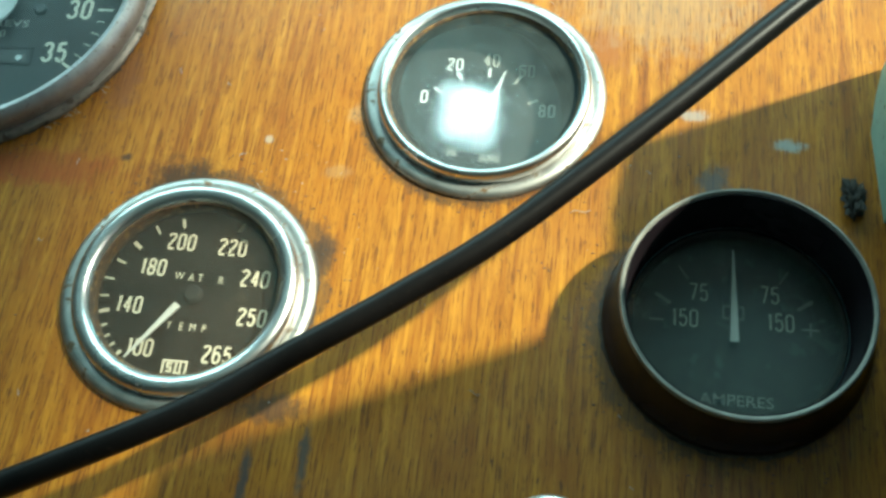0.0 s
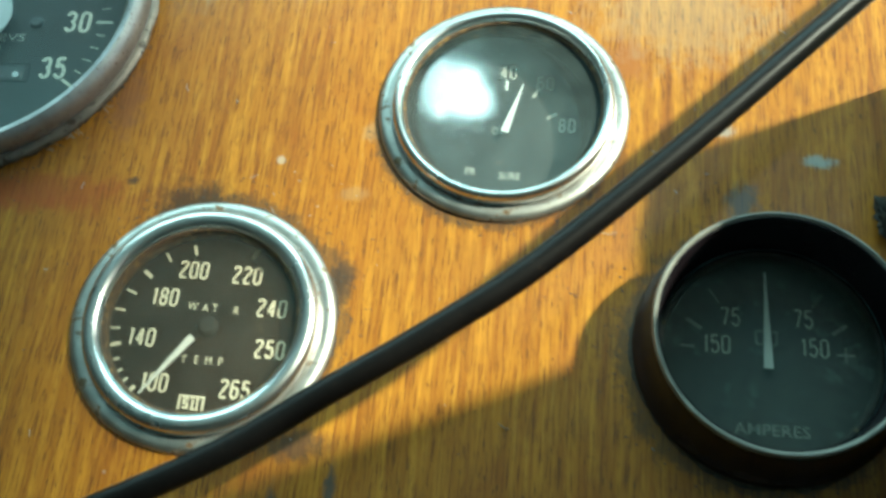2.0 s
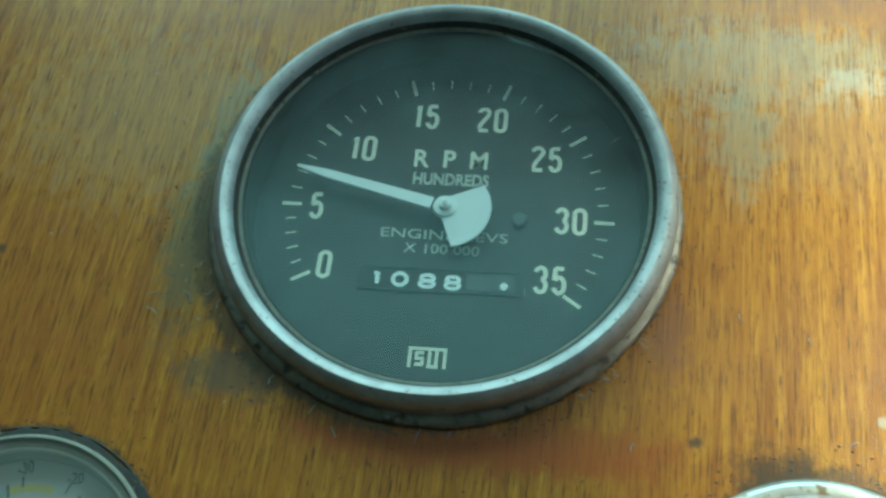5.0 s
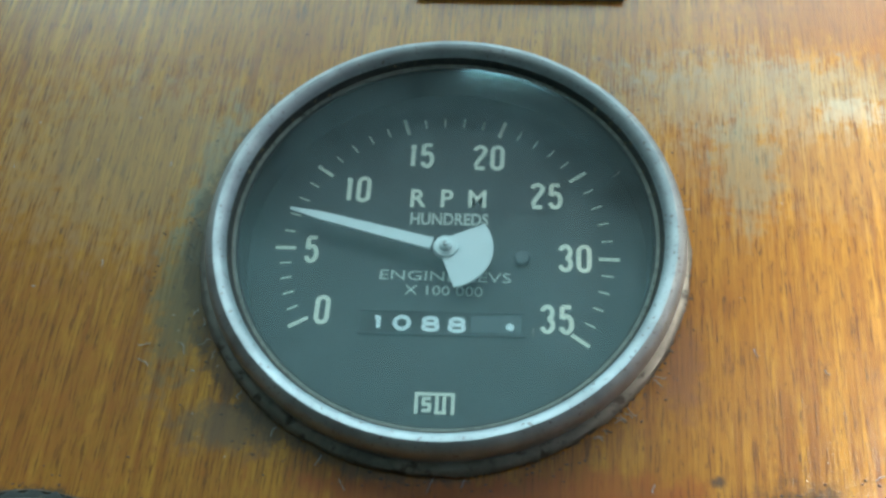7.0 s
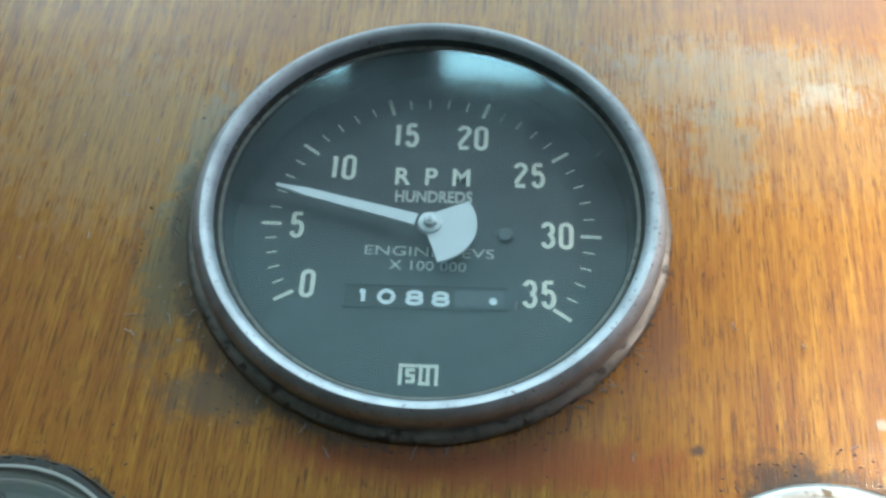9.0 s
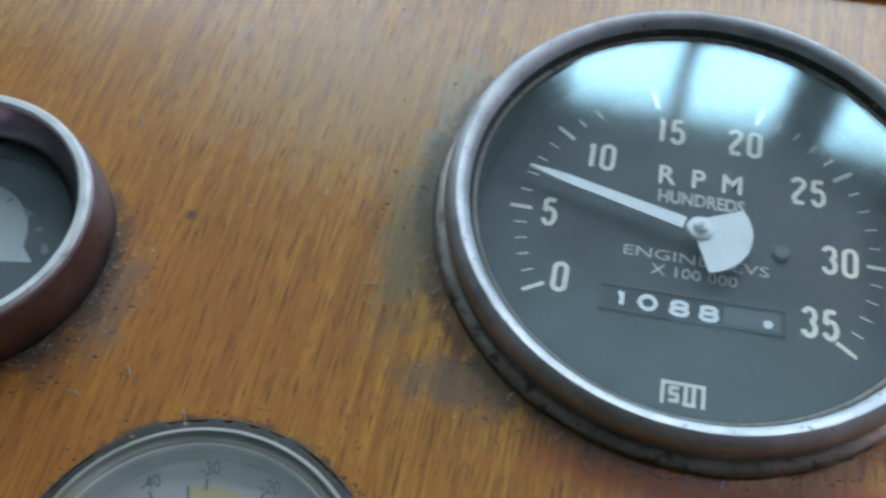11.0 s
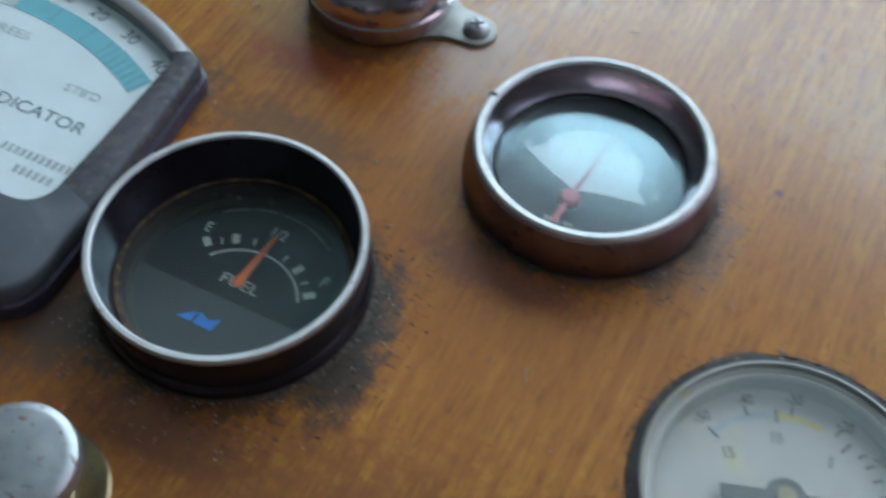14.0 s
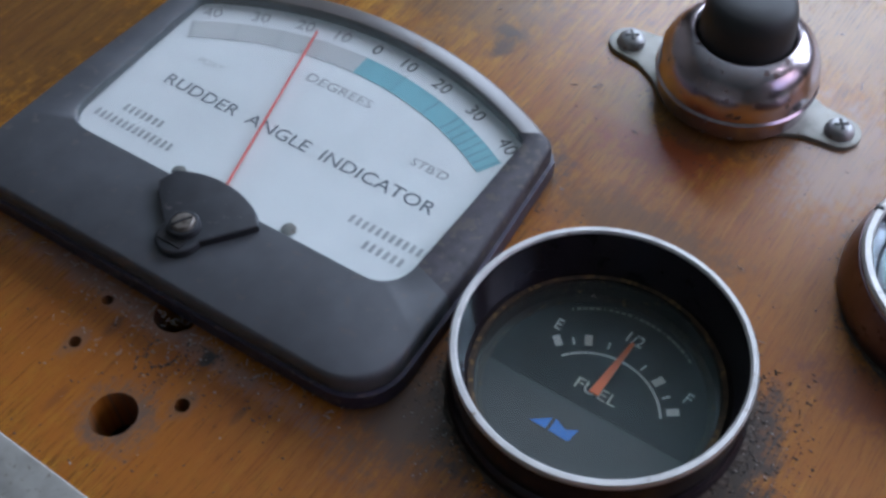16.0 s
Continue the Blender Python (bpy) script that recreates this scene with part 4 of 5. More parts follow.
def ammeter():
    g = deep_gauge("ammeter", 193, -77.3, "round ammeter in a deep black cowl, grimy dark dial", DIAL_STAINED, ALLOY, 27.8, 25.0, 14, 23.0, -1.4, GLASS_FILTHY, lip=0.35)
    z = -1.35
    for s, x, y in (("75", -7.6, 8.0), ("150", -10.4, 1.8), ("75", 7.3, 8.5), ("150", 9.5, 2.3)):
        numerals(s, 4.2, x, y, z, INK_MID, g, 0, 1.85, 0.36, 0.42)
    part("lettering", slab(bar(-16.4, 1.0, 3.0, 0.5), z, z + 0.05), INK_FAINT, g, smooth=False)
    plus = slab(bar(15.6, 1.1, 3.8, 0.5), z, z + 0.05)
    part("lettering", slab(bar(15.6, 1.1, 0.5, 3.4), z, z + 0.06, plus), INK_FAINT, g, smooth=False)
    for x, y, w in ((-10.9, 12.5, 0.3), (-15.1, 6.0, 0.8), (10.3, 12.8, 0.3), (14.6, 6.6, 0.8)):
        a, r = math.degrees(math.atan2(y + 4, x)), math.hypot(x, y + 4)
        tick(g, r - 1.9, r + 1.9, a, w, z, INK_FAINT, 0, -4)
    frame_ = bmesh.new()
    for i, (u, v, a, b) in enumerate(((0, 1.6, 4.4, 0.35), (0, -1.2, 4.4, 0.35), (-2.1, 0.2, 0.35, 2.6), (2.1, 0.2, 0.35, 2.6))):
        slab(bar(-0.3 + u, 3.6 + v, a, b), z, z + 0.05 + 0.004 * i, frame_)
    part("maker_mark", frame_, INK_FAINT, g, smooth=False)
    needle(g, (-0.5, 18.2), (-0.2, -3.2), 0.25, 1.9, -0.5, NEEDLE_WHITE)
    letters("AMPERES", 2.5, 0.3, -15.8, z, INK_FAINT, g, 0, width=15, bold=0.02)


def fuel_gauge():
    g = deep_gauge("fuel_gauge", -179.2, -91.5, "round black fuel gauge with orange needle in a deep cowl", DIAL_DARK, PALE_METAL, 27.6, 26.7, 12.5, 23.8, -3.4, GLASS_GRIMY, lip=0.8)
    z, c = -3.35, (1.2, -0.6)
    part("dust_line", lathe([(23.7, 1.75), (22.9, 1.85), (22.7, 1.8)], 96), RUST_RING, g, "brown dust caught round the glass")
    part("dial_ring", lathe([(22.6, -2.6), (21.6, -2.9), (20.9, -3.35)], 96), GASKET, g, "brownish grimy ring round the dial")
    # the lower part of the dial is greyer: a reflection painted as a lighter sheet
    part("sheen_grey", slab([(-20.6, -4.6)] + [(20.4, -3.6)] + arc(0, 0, 21.8, -10, -168, 30), z, z + 0.12), SHEEN_GREY, g, smooth=False)
    letters("E", 2.6, -13.5, 9.5, z, INK_WHITE, g, 6, narrow=0.9)
    letters("F", 2.6, 15.0, 8.8, z, INK_WHITE, g, -6, narrow=0.9)
    letters("1/2", 2.6, 0.6, 14.7, z, INK_WHITE, g, 0, narrow=0.9)
    letters("FUEL", 2.6, 0.2, 0.4, z, INK_MID, g, 1, width=8.6)
    for x, y, w in ((-11.8, 6.1, 1.5), (-9.2, 7.7, 0.4), (-6.9, 9.5, 1.5), (-3.0, 10.6, 0.4), (4.8, 10.0, 0.4), (8.6, 8.9, 1.5), (11.4, 6.7, 0.4), (13.9, 4.6, 1.5)):
        a, k = math.degrees(math.atan2(y + 5, x - 1)), 1.2 if w > 1 else 0.8
        part("tick", slab(bar(x, y, 2 * k, w, a), z, z + 0.05), INK_WHITE, g, smooth=False)
    inner = arc(1.2, -4.4, 13.0, 143, 30, 28)
    outer = arc(1.2, -4.4, 13.45, 143, 30, 28)
    part("scale_arc", slab(inner + outer[::-1], z, z + 0.05), INK_WHITE, g, smooth=False)
    needle(g, (0.8, 12.9), (0.2, -0.9), 0.7, 1.9, -2.3, NEEDLE_ORANGE, 0.5)
    logo = slab([(-6.9, -11.6), (-3.6, -11.6), (-3.6, -9.0)], z + 0.12, z + 0.2)
    part("maker_mark", slab([(-2.9, -11.6), (1.2, -11.6), (1.6, -8.6), (-0.4, -9.8), (-2.9, -8.8)], z + 0.12, z + 0.2, logo), INK_BLUE, g, smooth=False)
    fine = bmesh.new()
    for i in range(22):
        a = 133 - i * 3.6
        slab(bar(0.5 + 20.0 * math.cos(radians(a)), -0.6 + 20.0 * math.sin(radians(a)), 0.9 if i % 5 else 0.3, 0.55, a - 90), z, z + 0.04, fine)
    part("fine_print", fine, INK_FAINT, g, smooth=False)


def voltmeter():
    g = thing("voltmeter", -127.5, -34.4, "round voltmeter with a nicked polished bezel and red needle", "gauge")
    part("skirt", lathe([(24, 0), (26.8, 0), (27.0, 1.4), (26.6, 4.5), (25.6, 8.2), (25.2, 9.3), (24.6, 9.5)], 112), TARNISH, g, "brown tarnished skirt")
    part("bezel", lathe([(23, -2), (25.6, 0), (25.9, 1.6), (25.7, 4.5), (25.2, 8.2), (24.8, 10.0), (24.0, 10.6), (23.2, 10.3), (22.0, 8.0), (20.9, 5.2), (20.4, 3.8), (20.3, 1.0)], 112), RUSTY, g, "tarnished polished bezel with a small nick")
    part("rim", lathe([(24.9, 9.6), (24.95, 10.3), (24.4, 10.9), (23.3, 10.8), (22.8, 10.1)], 112), PALE_METAL, g, "bright worn rim")
    part("nick", slab(bar(-24.2, 2.2, 1.6, 0.9, 5), 10.1, 11.0), MATT, g, smooth=False)
    pane = gauge_core(g, 20.6, 3.8, -1.0, DIAL_VOLT, GLASS_FOGGED)
    pane.matrix_local = pose(0, 0, 0.0003, -3.2, 0) @ Matrix.Diagonal((0.985, 0.985, 1, 1))
    z = -0.95
    hx, hy = -1.1, -7.6
    part("scale_field", slab([(-15.4, 1.6), (-11.4, 5.0)] + arc(-1.0, 1.4, 11.7, 158, 2, 26) + [(13.6, -1.0), (5, -2.6), (-1.6, -4.4), (-7, -2.4)], z, z + 0.05), INK_CLOUD, g, smooth=False)
    tks = bmesh.new()
    for i in range(9):
        a = 148 - i * 15
        slab(bar(hx + 0.4 + 17.4 * math.cos(radians(a)), hy + 1.5 + 17.4 * math.sin(radians(a)), 1.2, 0.8 if i % 2 else 2.0, a), z, z + 0.05, tks)
    part("scale_marks", tks, INK_FAINT, g, smooth=False)
    letters("VOLTS", 1.9, -1.0, -14.0, z, INK_MID, g, 0, narrow=0.85)
    needle(g, (0.6, 11.6), (-1.5, -15.4), 0.4, 1.4, 0.2, NEEDLE_DULL_RED, 0.5)
    part("hub", lathe([(0, 1.2), (1.7, 1.1), (2.2, 0.5), (2.2, -0.9), (0, -0.9)], 32, hx, hy), NEEDLE_DULL_RED, g)


def vacuum_gauge():
    g = thing("pressure_gauge", -67.8, -84.6, "round white-faced pressure gauge with yellowed rim, sealed in black", "gauge", rz=0)
    n, outer = 120, []
    for i in range(n):
        a = 2 * math.pi * i / n
        w = 28.0 + 0.7 * noise.noise((3 * math.cos(a), 3 * math.sin(a), 1)) + 0.9 * noise.noise((14 * math.cos(a), 14 * math.sin(a), 5))
        outer.append((w * math.cos(a), w * math.sin(a)))
    circle = [(26.0 * math.cos(2 * math.pi * i / n), 26.0 * math.sin(2 * math.pi * i / n)) for i in range(n)]
    seal = ring_body([(outer, -0.3), (outer, 0.25), ([(x * 0.985, y * 0.985) for x, y in outer], 0.5), (circle, 0.7), (circle, -1)])
    part("sealant", seal, GASKET, g, "uneven black sealant")
    part("bezel", lathe([(25.7, -1), (26.3, 0.3), (26.4, 1.0), (26.1, 1.5), (25.7, 1.6), (25.3, 1.2), (25.1, 0.2), (25.0, -3)], 112), RIM_OLD, g, "clouded plastic rim")
    part("inner_rim", lathe([(25.2, 0.95), (24.3, 0.6), (23.7, -0.5), (23.3, -2.0), (23.0, -3.5), (22.7, -3.5)], 96), RIM_OLD, g, "yellowed plastic rim")
    gauge_core(g, 25.0, 0.9, -3.6, CARD_OLD, GLASS_MATT, CARD_OLD)
    z = -3.55
    part("scale_arc", slab(arc(0.2, 0, 16.7, 155, 111, 24) + arc(0.2, 0, 18.2, 155, 111, 24)[::-1], z, z + 0.05), INK_GREY, g, smooth=False)
    part("scale_arc", slab(arc(0.2, 0, 16.7, 111, 83, 16) + arc(0.2, 0, 18.2, 111, 83, 16)[::-1], z, z + 0.05), INK_OCHRE, g, smooth=False)
    for i, a in enumerate((155, 129, 111, 102, 74, 65, 56, 49, 40, 30, 22)):
        r0, r1 = (15.8, 18.6) if i in (0, 2, 5, 10) else (17.6, 19.6)
        tick(g, r0, r1, a, 0.45, z + 0.05, INK_WORN)
    for s, x, y, a in (("15", -11.6, 4.8, 22), ("10", -4.7, 11.8, 12), ("5", 5.6, 11.7, 0), ("-40", -12.6, 16.6, 25), ("-30", -4.2, 21.0, 12), ("-20", 6.0, 20.1, 0), ("-10", 14.0, 16.2, -10), ("-50", -18.6, 9.4, 40), ("0", 21.4, 7.6, 20)):
        letters(s, 2.4, x, y, z, INK_WORN, g, a + 6, narrow=0.75, name="numeral", bold=0.03)
    part("end_box", slab(bar(16.8, 7.3, 3.4, 4.6, 22), z, z + 0.05), INK_TAN, g, smooth=False)
    red = bmesh.new()
    for i in range(9):
        slab(bar(-7.4 + i * 2.1, -6.0 + i * 0.22, 1.6, 1.7, 6), z, z + 0.05, red)
    part("fine_print", red, INK_PINK, g, smooth=False)
    part("dial_screw", lathe([(0, z + 0.5), (1.7, z + 0.4), (1.9, z), (0, z)], 24, -3.9, -15.4), SCREW_GREY, g)
    part("dial_screw", lathe([(0, z + 0.5), (1.4, z + 0.4), (1.6, z), (0, z)], 24, 4.4, -14.0), SCREW_GREY, g)
    needle(g, (20.5, 8.3), (1, 0.8), 0.5, 1.7, -2.6, INK_BROWN, 0.4)
    needle(g, (-10.6, -3.6), (-1, 0.2), 2.9, 2.1, -2.6, INK_BROWN, 0.4, name="needle_tail")
    part("hub", lathe([(0, -1.6), (1.9, -1.6), (2.0, -1.9), (3.6, -2.0), (3.8, -2.6), (0, -2.6)], 40, 0.2, 0.6), INK_BROWN, g)
    part("hub_cap", lathe([(0, -1.2), (1.6, -1.3), (1.9, -1.7), (0, -1.7)], 32, 0.2, 0.6), BRASS, g)


# ---- rudder angle indicator ----
def polar(poly, n=180):
    """Points of a closed outline round the origin at even angles."""
    out = []
    for i in range(n):
        a = 2 * math.pi * (i + 0.5) / n
        d, best = (math.cos(a), math.sin(a)), 0
        for (x0, y0), (x1, y1) in zip(poly, poly[1:] + poly[:1]):
            ex, ey = x1 - x0, y1 - y0
            det = ex * d[1] - ey * d[0]
            if abs(det) > 1e-9:
                s = (d[0] * y0 - d[1] * x0) / det
                r = (ex * y0 - ey * x0) / det
                if -1e-6 <= s <= 1 + 1e-6 and r > best:
                    best = r
        out.append((best * d[0], best * d[1]))
    return out


def ring_body(levels, closed=True):
    """Skin through outlines at heights: (points, z) from outside bottom to inside."""
    bm = bmesh.new()
    rows = [[bm.verts.new((x * MM, y * MM, z * MM)) for x, y in pts] for pts, z in levels]
    n = len(rows[0])
    for a, b in zip(rows, rows[1:]):
        for i in range(n if closed else n - 1):
            bm.faces.new((a[i], a[(i + 1) % n], b[(i + 1) % n], b[i]))
    bmesh.ops.recalc_face_normals(bm, faces=bm.faces)
    return bm


def rudder_indicator():
    g = thing("rudder_angle_indicator", -262, -80, "rudder angle indicator with white dial in a dusty charcoal case", "indicator", rz=2.2)
    top = arc(0, -54, 94.2, 59.4, 120.6, 24)
    outer = arc(42, -33.5, 10.5, -90, 0, 8) + [(52.0, -10), (49.6, 26.4)] + top + [(-49.6, 26.4), (-52.0, -10)] + arc(-42, -33.5, 10.5, 180, 270, 8)
    inner = arc(36.2, -15.6, 6.8, -90, 0, 8) + [(43.6, 4), (43.8, 22.6)] + arc(0, -54, 89.4, 61, 119, 24) + [(-43.8, 22.6), (-43.6, 4)] + arc(-36.2, -15.6, 6.8, 180, 270, 8)
    po, pi_ = polar(outer), polar(inner)
    grow = lambda pts, k: [(x * k, y * k) for x, y in pts]
    part("case_base", ring_body([(grow(po, 0.97), 0), (grow(po, 1.014), 0.3), (grow(po, 1.014), 4.2), (grow(po, 0.99), 4.5)]), CASE_LIP, g, "purple-black lower edge of the case")
    levels = [(grow(po, 0.99), 4.0), (po, 4.6), (po, 7.9), (grow(po, 0.993), 8.7), (grow(po, 0.982), 9.0), (grow(pi_, 1.012), 9.0), (pi_, 8.6), (pi_, 6.2)]
    # charcoal below and on the one flank, a clear lip over the dial, a grimy flank on the other side
    def stretch_of(a0, a1):
        return [((pts * 2)[a0:a1 + 1], z) for pts, z in levels]

    part("case", ring_body(stretch_of(74, 170), False), CASE, g)
    part("case_flank", ring_body(stretch_of(170, 180 + 15), False), CASE_DIRTY, g, "grimy flank of the case")
    part("clear_lip", ring_body(stretch_of(15, 74), False), CLEAR_LIP, g, "yellowed clear plastic lip of the cover")
    part("dial", slab(grow(pi_, 1.01), 5.8, 6.6), CARD, g, smooth=False)
    z = 6.65
    cx, cy = 0.0, -54.0
    right = arc(cx, cy, 77.4, 90, 59.5, 30) + arc(cx, cy, 83.0, 59.5, 90, 30)
    part("starboard_band", slab(right, z, z + 0.05), INK_TEAL, g, "teal scale band", smooth=False)
    left = arc(cx, cy, 77.4, 90, 120.5, 30) + arc(cx, cy, 83.0, 120.5, 90, 30)
    part("port_band", slab(left, z, z + 0.05), INK_TAN, g, "bleached grey scale band", smooth=False)
    marks, fades = bmesh.new(), bmesh.new()
    for i in range(1, 21):
        a = i * 1.5
        if i > 12 or i % 5 == 0:
            slab(bar(cx + 80.2 * math.sin(radians(a)), cy + 80.2 * math.cos(radians(a)), 5.4 if i % 5 else 6.4, 0.12, 90 - a), z + 0.04, z + 0.08, marks)
        if i % 5 == 0:
            slab(bar(cx - 80.2 * math.sin(radians(a)), cy + 80.2 * math.cos(radians(a)), 6.2, 0.2, 90 + a), z + 0.04, z + 0.08, fades)
    part("scale_marks", marks, INK_DARK, g, smooth=False)
    part("scale_marks", fades, INK_GREY, g, smooth=False)
    for s, a in ((0, 0), (10, 6.1), (20, 12.6), (30, 20.0), (40, 27.8)):
        for sign in ((1, -1) if s else (1,)):
            letters(str(s), 3.3, cx + 0.5 + sign * 86.4 * math.sin(radians(a)), cy + 86.4 * math.cos(radians(a)), z, INK_DARK if sign > 0 else INK_GREY, g, -sign * a, narrow=1.05, name="numeral")
    letters("RUDDER  ANGLE  INDICATOR", 3.3, 1.7, -0.1, z, INK_TITLE, g, -0.5, width=71.4)
    letters("DEGREES", 2.6, 1.0, 17.2, z, INK_GREY, g, 0, width=17.4)
    letters("PORT", 2.1, -28.6, 8.6, z, INK_TAN, g, 0, width=7)
    letters("STB'D", 2.3, 30.5, 8.4, z, INK_GREY, g, 0, width=9)
    for x, y, w, m in ((-30.4, -11.6, 11.4, INK_GREY), (-29.6, -15.8, 22.0, INK_GREY), (33.6, -10.9, 19.4, INK_GREY), (35.0, -15.0, 10.0, INK_GREY)):
        line, k = bmesh.new(), int(w / 1.5)
        for i in range(k):
            slab(bar(x - w / 2 + (i + 0.5) * w / k, y, 0.5 * w / k, 2.1), z, z + 0.05, line)
        part("fine_print", line, m, g, smooth=False)
    for x in (-13.0, 15.8):
        part("dial_screw", lathe([(0, z + 0.5), (0.9, z + 0.5), (1.5, z + 0.3), (1.6, z), (0, z)], 24, x, -19.9), GRIMY_STEEL, g)
    needle(g, (-14.2, 29.4), (0.6, -26), 0.5, 0.55, z + 0.9, NEEDLE_RED, 0.25)
    part("cover", slab(grow(pi_, 1.006), 8.3, 8.9), GLASS_CLEAR, g, "clear plastic cover").visible_shadow = False
    # the block that holds the pivot, rising into the dial
    block = [(-11.8, -26.0), (-11.0, -22.4)] + arc(-0.4, -41.0, 21.6, 118, 60, 16) + [(12.6, -24.6), (10.6, -27.6)] + arc(0.9, -34.6, 4.6, 10, -190, 14) + [(-9.6, -29.0)]
    cap = part("pivot_cover", slab(block, 6.7, 10.8, bevel=0.5), PIVOT, g, "chipped black pivot block")
    part("pivot_pocket", slab(bar(0.8, -35.0, 5.4, 4.6), 10.7, 11.1), MATT, cap, smooth=False)
    part("pivot_boss", lathe([(0, 10.6), (3.3, 10.6), (3.3, 11.6), (3.0, 12.2), (2.6, 12.3), (2.5, 11.9), (0, 11.9)], 40, 0.8, -32.6), PIVOT, cap)
    part("pivot_screw", lathe([(0, 12.9), (1.9, 12.7), (2.4, 12.2), (2.4, 11.6), (0, 11.6)], 28, 0.7, -32.6), GRIMY_STEEL, cap)
    part("screw_slot", slab(bar(0.7, -32.6, 4.2, 0.5, 60), 12.3, 12.93), MATT, cap, smooth=False)


# ---- horn button ----
def horn_button():
    g = thing("horn_button", -194.4, -7.6, "chrome domed horn button with black rubber push on two-eared base", "button")
    ears = [(-9, 14), (-15.5, 8.6), (-20.5, 6.0)] + arc(-25.2, 0.5, 5.0, 110, 250, 12) + [(-20.5, -5.0), (-15.5, -7.6), (-9, -13), (9, -13), (15.5, -7.6), (20.5, -5.0)] + arc(26.2, 0.5, 5.0, -70, 70, 12) + [(20.5, 6.0), (15.5, 8.6), (9, 14)]
    part("mounting_plate", slab(ears, 0, 1.1, bevel=0.3), ALLOY, g, "scratched steel two-eared plate")
    part("dome", lathe([(16.6, 0.3), (17.2, 1.0), (17.3, 4.4), (17.9, 4.9), (18.0, 5.8), (17.5, 6.3), (17.6, 8.0), (17.2, 10.6), (16.0, 13.4), (14.2, 15.6), (12.2, 16.9), (11.2, 17.1), (10.7, 16.6), (10.5, 13)], 96, 1.0, 0.6), HORN_CHROME, g, "polished dome with purple tarnish")
    part("push_button", lathe([(10.2, 12), (10.2, 17.6), (9.9, 22.0), (9.2, 24.6), (7.6, 26.0), (4, 26.6), (0, 26.8)], 64, 1.0, 0.6), RUBBER, g, "black rubber push")
    for x in (-25.0, 26.4):
        s = part("screw", lathe([(0, 3.4), (1.8, 3.2), (3.0, 2.3), (3.3, 1.2), (3.3, 0.9), (0, 0.9)], 32, x, 0.4), DULL, g)
        cross = slab(bar(x, 0.4, 3.2, 0.7, 35), 2.4, 3.45)
        part("cross_slot", slab(bar(x, 0.4, 0.7, 3.2, 35), 2.4, 3.47, cross), MATT, s, smooth=False)


# ---- knobs, cable, trims ----
def knob(x, y, r, mat, label):
    g = thing("pull_knob", x, y, label, "knob", "pull knobs")
    part("washer", lathe([(0, 0), (r + 2, 0), (r + 2.1, 0.6), (r + 1.6, 1.0), (0, 1.0)], 48), BRASS, g)
    part("collar", lathe([(0, 1.0), (r * 0.85, 1.0), (r * 0.85, 4.2), (r * 0.7, 5), (0, 5)], 6), BRASS, g, smooth=False)
    part("shaft", lathe([(0, 4.5), (r * 0.45, 4.5), (r * 0.45, 11), (0, 11)], 32), DULL, g)
    part("cap", lathe([(0, 9.5), (r * 0.8, 9.5), (r * 0.97, 10.4), (r, 12), (r * 0.98, 14.4), (r * 0.92, 15.1), (r * 0.8, 15.4), (0, 15.6)], 64), mat, g)


tachometer()
water_gauge()
oil_gauge()
ammeter()
fuel_gauge()
voltmeter()
vacuum_gauge()
rudder_indicator()
horn_button()
for x, y in ((107.5, -136), (157.5, -130), (206, -127.5)):
    knob(x, y, 10, CHROME, "bright chrome pull knob on a brass collar")
knob(-184, -146.5, 11, DULL, "dull flat-topped metal pull knob on a brass collar")
knob(-146, -152, 8, BRASS, "small brown brass pull knob on the panel")

cable = tagged(part("black_cable", tube([(-60, -190, 3), (10, -154, 20), (57, -131, 24), (89, -113.5, 24.5), (108, -100.3, 25.5), (127, -87.2, 27), (146, -72.5, 28.5), (175, -44, 30), (202, -15, 30), (240, 26, 27), (290, 80, 14), (340, 130, 3)], 2.6, 20), CABLE, None),
               "thick black rubber-sheathed cable slung over the panel", "cable")
cable.matrix_world = DECK


def control_box():
    g = thing("engine_control", 0, 0, "black engine control housing with a teal painted front plate", "control box")
    part("housing", slab([(225.5, -190), (310, -190), (310, -51), (225.5, -51)], 0, 150, bevel=5), BLACK, g)
    part("side_plate", slab([(224.5, -50), (310, -50), (310, -9), (226.5, -9), (224.6, -17), (223, -27)], 0, 58, bevel=2), TEAL, g, "chipped teal painted plate")


control_box()


def rounded_strip(name, outline, h, mat, label, category):
    g = thing(name, 0, 0, label, category)
    part("strip", slab(outline, 0, h, bevel=0.5), mat, g)
    return g


rounded_strip("metal_trim", [(-620, -162.8), (-232, -161.6), (-229, -166), (-229, -200), (-620, -200)], 3, ALLOY, "dirty grey metal trim strip along the panel", "trim")
rounded_strip("metal_plate", [(-12, 64.2), (35, 65.6), (35, 110), (-12, 110)], 2, ALLOY, "thin dull metal plate screwed flat to the panel", "plate")


def burnt_blob():
    bm = bmesh.new()
    bmesh.ops.create_icosphere(bm, subdivisions=4, radius=1)
    for v in bm.verts:
        k = 1 + 0.75 * noise.noise(v.co * 2.1 + Vector((3, 1, 7))) + 0.5 * noise.noise(v.co * 5.3)
        v.co = Vector((v.co.x * 2.0 * k, v.co.y * 4.6 * k, 1.5 + v.co.z * 1.9 * k)) * MM
    ob = tagged(part("sealant_blob", bm, GASKET, None), "crumbly black lump of old sealant on the panel", "sealant")
    ob.matrix_world = DECK @ pose(218 * MM, -45.5 * MM, 0)


burnt_blob()


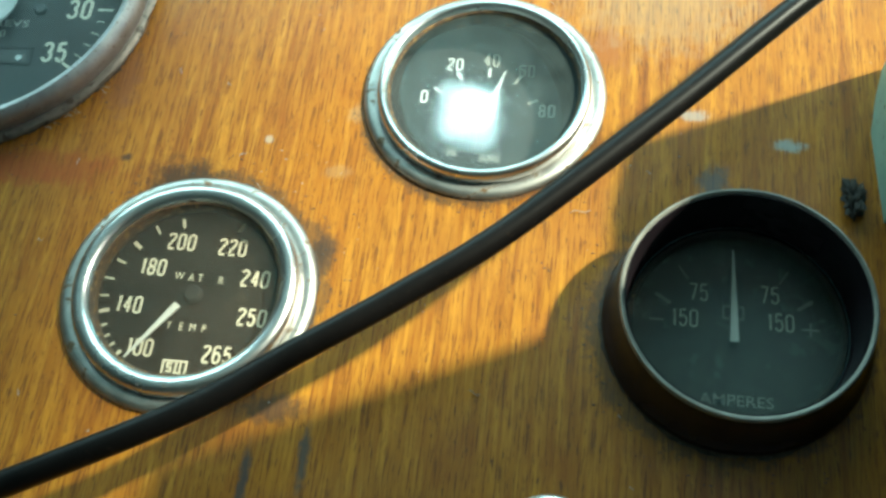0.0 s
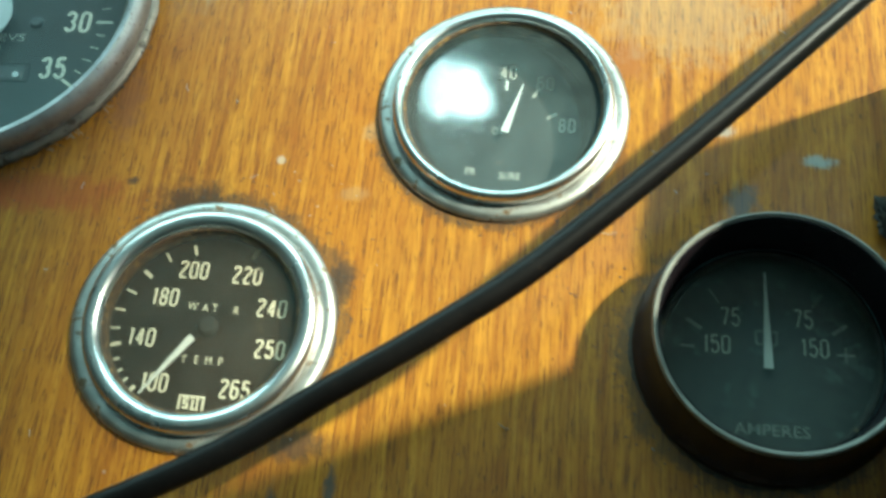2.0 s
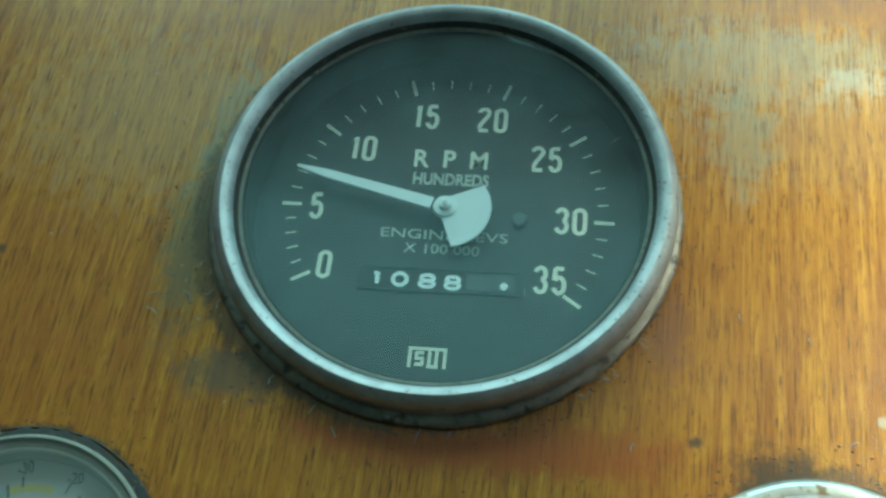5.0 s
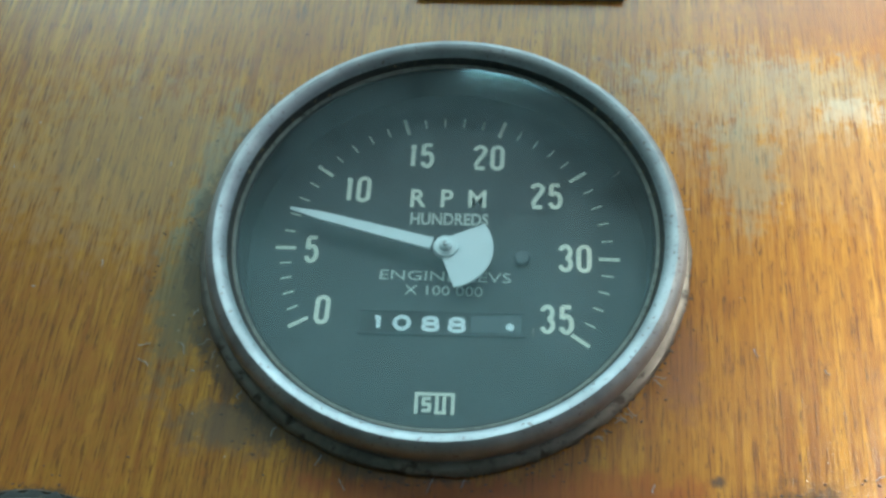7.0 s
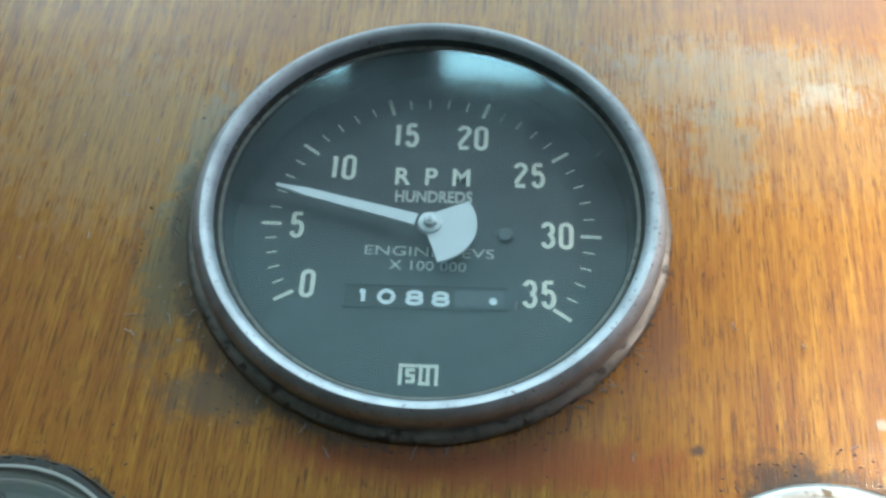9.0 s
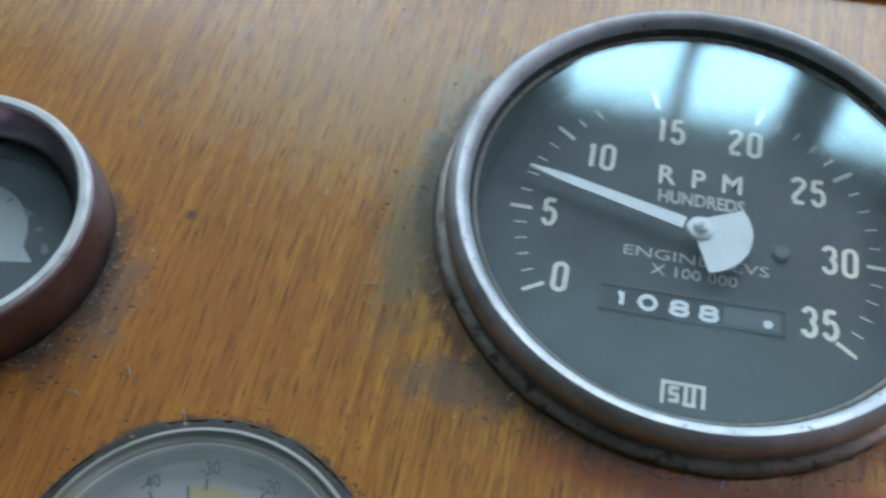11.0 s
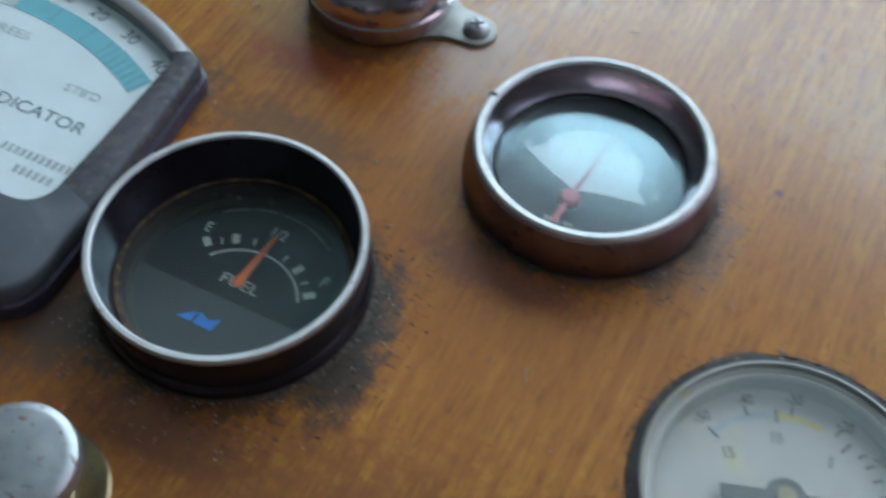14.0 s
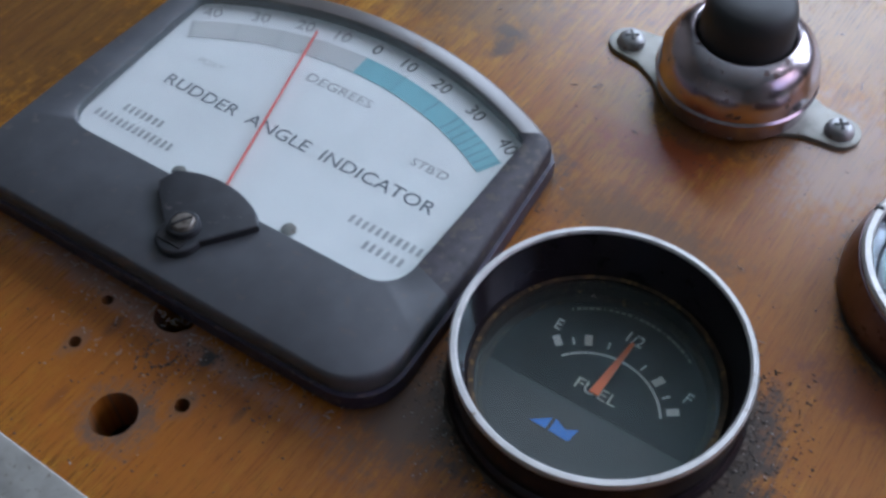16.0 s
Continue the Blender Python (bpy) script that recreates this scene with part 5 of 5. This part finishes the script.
# ---- dust, grit and lint on the panel ----
def grit(name, spots, mat, label, size):
    """Small uneven crumbs strewn round centres: x, y, inner radius, outer radius, from angle, to angle, count."""
    verts, faces = [], []
    for x, y, r0, r1, a0, a1, n in spots:
        for _ in range(int(n * 1.4)):
            a, r = radians(random.uniform(a0, a1)), r0 + (r1 - r0) * random.random() ** 2.6
            px, py, s, k = x + r * math.cos(a), y + r * math.sin(a), size * random.uniform(0.4, 1.5), len(verts)
            t, f = random.uniform(0, 6.3), random.uniform(1, 2.6)
            if any(math.hypot(px - hx, py - hy) < hr + 0.6 for hx, hy, hr in HOLES):
                continue
            for j in range(5):
                q = t + j * 1.2566
                verts.append(((px + s * f * math.cos(q)) * MM, (py + s * math.sin(q)) * MM, 0.00001))
            verts.append((px * MM, py * MM, s * 0.9 * MM))
            faces += [(k + j, k + (j + 1) % 5, k + 5) for j in range(5)]
    me = bpy.data.meshes.new(name)
    me.from_pydata(verts, [], faces)
    me.materials.append(mat)
    ob = tagged(new(name, me), label, "dirt", kind="stuff")
    ob.matrix_world = DECK


grit("dark_grit", [(-179, -91, 27.8, 40, -75, 40, 700), (-180, -91, 28.5, 36, -180, -75, 120), (-127, -35, 27, 35, -100, 30, 220), (-127, -35, 27, 32, -220, -100, 90), (-68, -84.6, 27.5, 32, 0, 360, 240),
                   (0, 0, 48.5, 60, 150, 245, 130), (0, 0, 48.5, 54, 245, 330, 130), (0, 0, 48.5, 52, -30, 60, 60), (74.6, -79.2, 28, 36, -20, 140, 200), (134.6, -22.5, 28, 33, 190, 320, 110),
                   (193, -77.3, 27.5, 36, 150, 300, 130), (-262, -80, 50, 66, -75, 20, 340), (-250, -132, 3, 42, 150, 390, 240), (-194, -8, 18, 36, -170, 10, 90), (0, -40, 20, 260, 0, 360, 90), (-150, -60, 10, 90, 0, 360, 40), (160, -60, 10, 60, 0, 360, 40)],
     DUST_DARK, "dark crumbs and grime gathered round the gauges", 0.14)
grit("pale_dust", [(-180, -91, 29, 42, -150, 20, 150), (-262, -80, 48, 60, -105, -20, 260), (-250, -128, 2, 36, 160, 380, 60), (-40, -20, 10, 150, 0, 360, 50), (100, -60, 10, 110, 0, 360, 40), (-127, -35, 27, 34, -60, 20, 60), (-172, -128, 0, 12, 0, 360, 10)],
     DUST_PALE, "pale dust specks and lint on the panel", 0.13)


def grime_ring(x, y, r, a0, a1, width, seed):
    """A low uneven bank of caked grime against the foot of an instrument."""
    n, verts, faces = 90, [], []
    for i in range(n + 1):
        a = radians(a0 + (a1 - a0) * i / n)
        fade = min(1, 6 * i / n, 6 * (n - i) / n)
        w = fade * max(0.15, width * (0.55 + 0.9 * noise.noise((i * 0.16, seed, 0)) + 0.5 * noise.noise((i * 0.6, seed, 4))))
        for k, (q, h) in enumerate(((-0.4, 0.0), (0.05, 0.55), (0.45, 0.32), (1.0, 0.0))):
            rr, lift = r + q * w, fade * h * (0.7 + 0.8 * noise.noise((i * 0.5, seed, k)))
            verts.append(((x + rr * math.cos(a)) * MM, (y + rr * math.sin(a)) * MM, max(0.01, lift) * MM if k else 0.00001))
    for i in range(n):
        for k in range(3):
            p = i * 4 + k
            faces.append((p, p + 4, p + 5, p + 1))
    me = bpy.data.meshes.new("caked_grime")
    me.from_pydata(verts, [], faces)
    me.materials.append(GRIME)
    ob = tagged(new("caked_grime", me), "dark caked grime banked against a gauge", "dirt", kind="stuff")
    ob.matrix_world = DECK


for i, (x, y, r, a0, a1, w) in enumerate(((-179.2, -91.5, 27.5, -70, 50, 2.2), (-179.2, -91.5, 27.5, 190, 290, 1.4), (-127.5, -34.4, 26.9, -150, 40, 1.2), (0, 0, 48.1, 290, 345, 0.9),
                                           (74.6, -79.2, 28.4, -40, 130, 1.0), (134.6, -22.5, 28.4, 200, 320, 0.9), (193, -77.3, 27.7, 140, 320, 1.2), (-67.8, -84.6, 28.0, 0, 359, 0.8))):
    grime_ring(x, y, r, a0, a1, w, i * 3.7)


def lint(name, places, mat, label):
    bm = bmesh.new()
    for x, y, z, a, ln in places:
        pts, d = [], Vector((math.cos(radians(a)), math.sin(radians(a)), 0))
        for i in range(4):
            pts.append(Vector((x, y, z)) + d * ln * i / 3 + Vector((random.uniform(-0.3, 0.3), random.uniform(-0.3, 0.3), random.uniform(0, 0.4))))
        one = tube(pts, 0.09, 5)
        me = bpy.data.meshes.new("tmp")
        one.to_mesh(me)
        one.free()
        bm.from_mesh(me)
        bpy.data.meshes.remove(me)
    ob = tagged(part(name, bm, mat, None), label, "lint", kind="stuff")
    ob.matrix_world = DECK


around = [(49.5 * math.cos(radians(a)) + random.uniform(-0.5, 0.5), 49.5 * math.sin(radians(a)), 0.6, a + random.uniform(-70, 70), random.uniform(1.2, 2.6)) for a in [random.uniform(200, 345) for _ in range(14)] + [314, 315, 316, 313, 317]]
around += [(-47, -28, 0.3, 130, 2.6), (-53.8, -31, 0.3, 150, 2.2), (-88.9, -52.8, 0.3, 120, 2.4), (-105.7, -3, 0.3, 120, 2.5), (157, -53, 0.3, 10, 4), (-118, -86, 0.3, 120, 2.6), (-77.3, -59, 0.6, 110, 2.6), (-160, -67, 0.3, 20, 2.5)]
around += [(x, -125.5 - (x + 262) * -0.038 + random.uniform(-3.0, 1.2), 0.3, random.uniform(0, 180), random.uniform(0.5, 1.8)) for x in [random.uniform(-300, -212) for _ in range(60)]]
around += [(random.uniform(-280, 210), random.uniform(-140, 50), 0.2, random.uniform(0, 180), random.uniform(0.8, 2.4)) for _ in range(70)]
lint("lint_fibres", around, DUST_PALE, "fine lint fibres stuck to bezels and varnish")
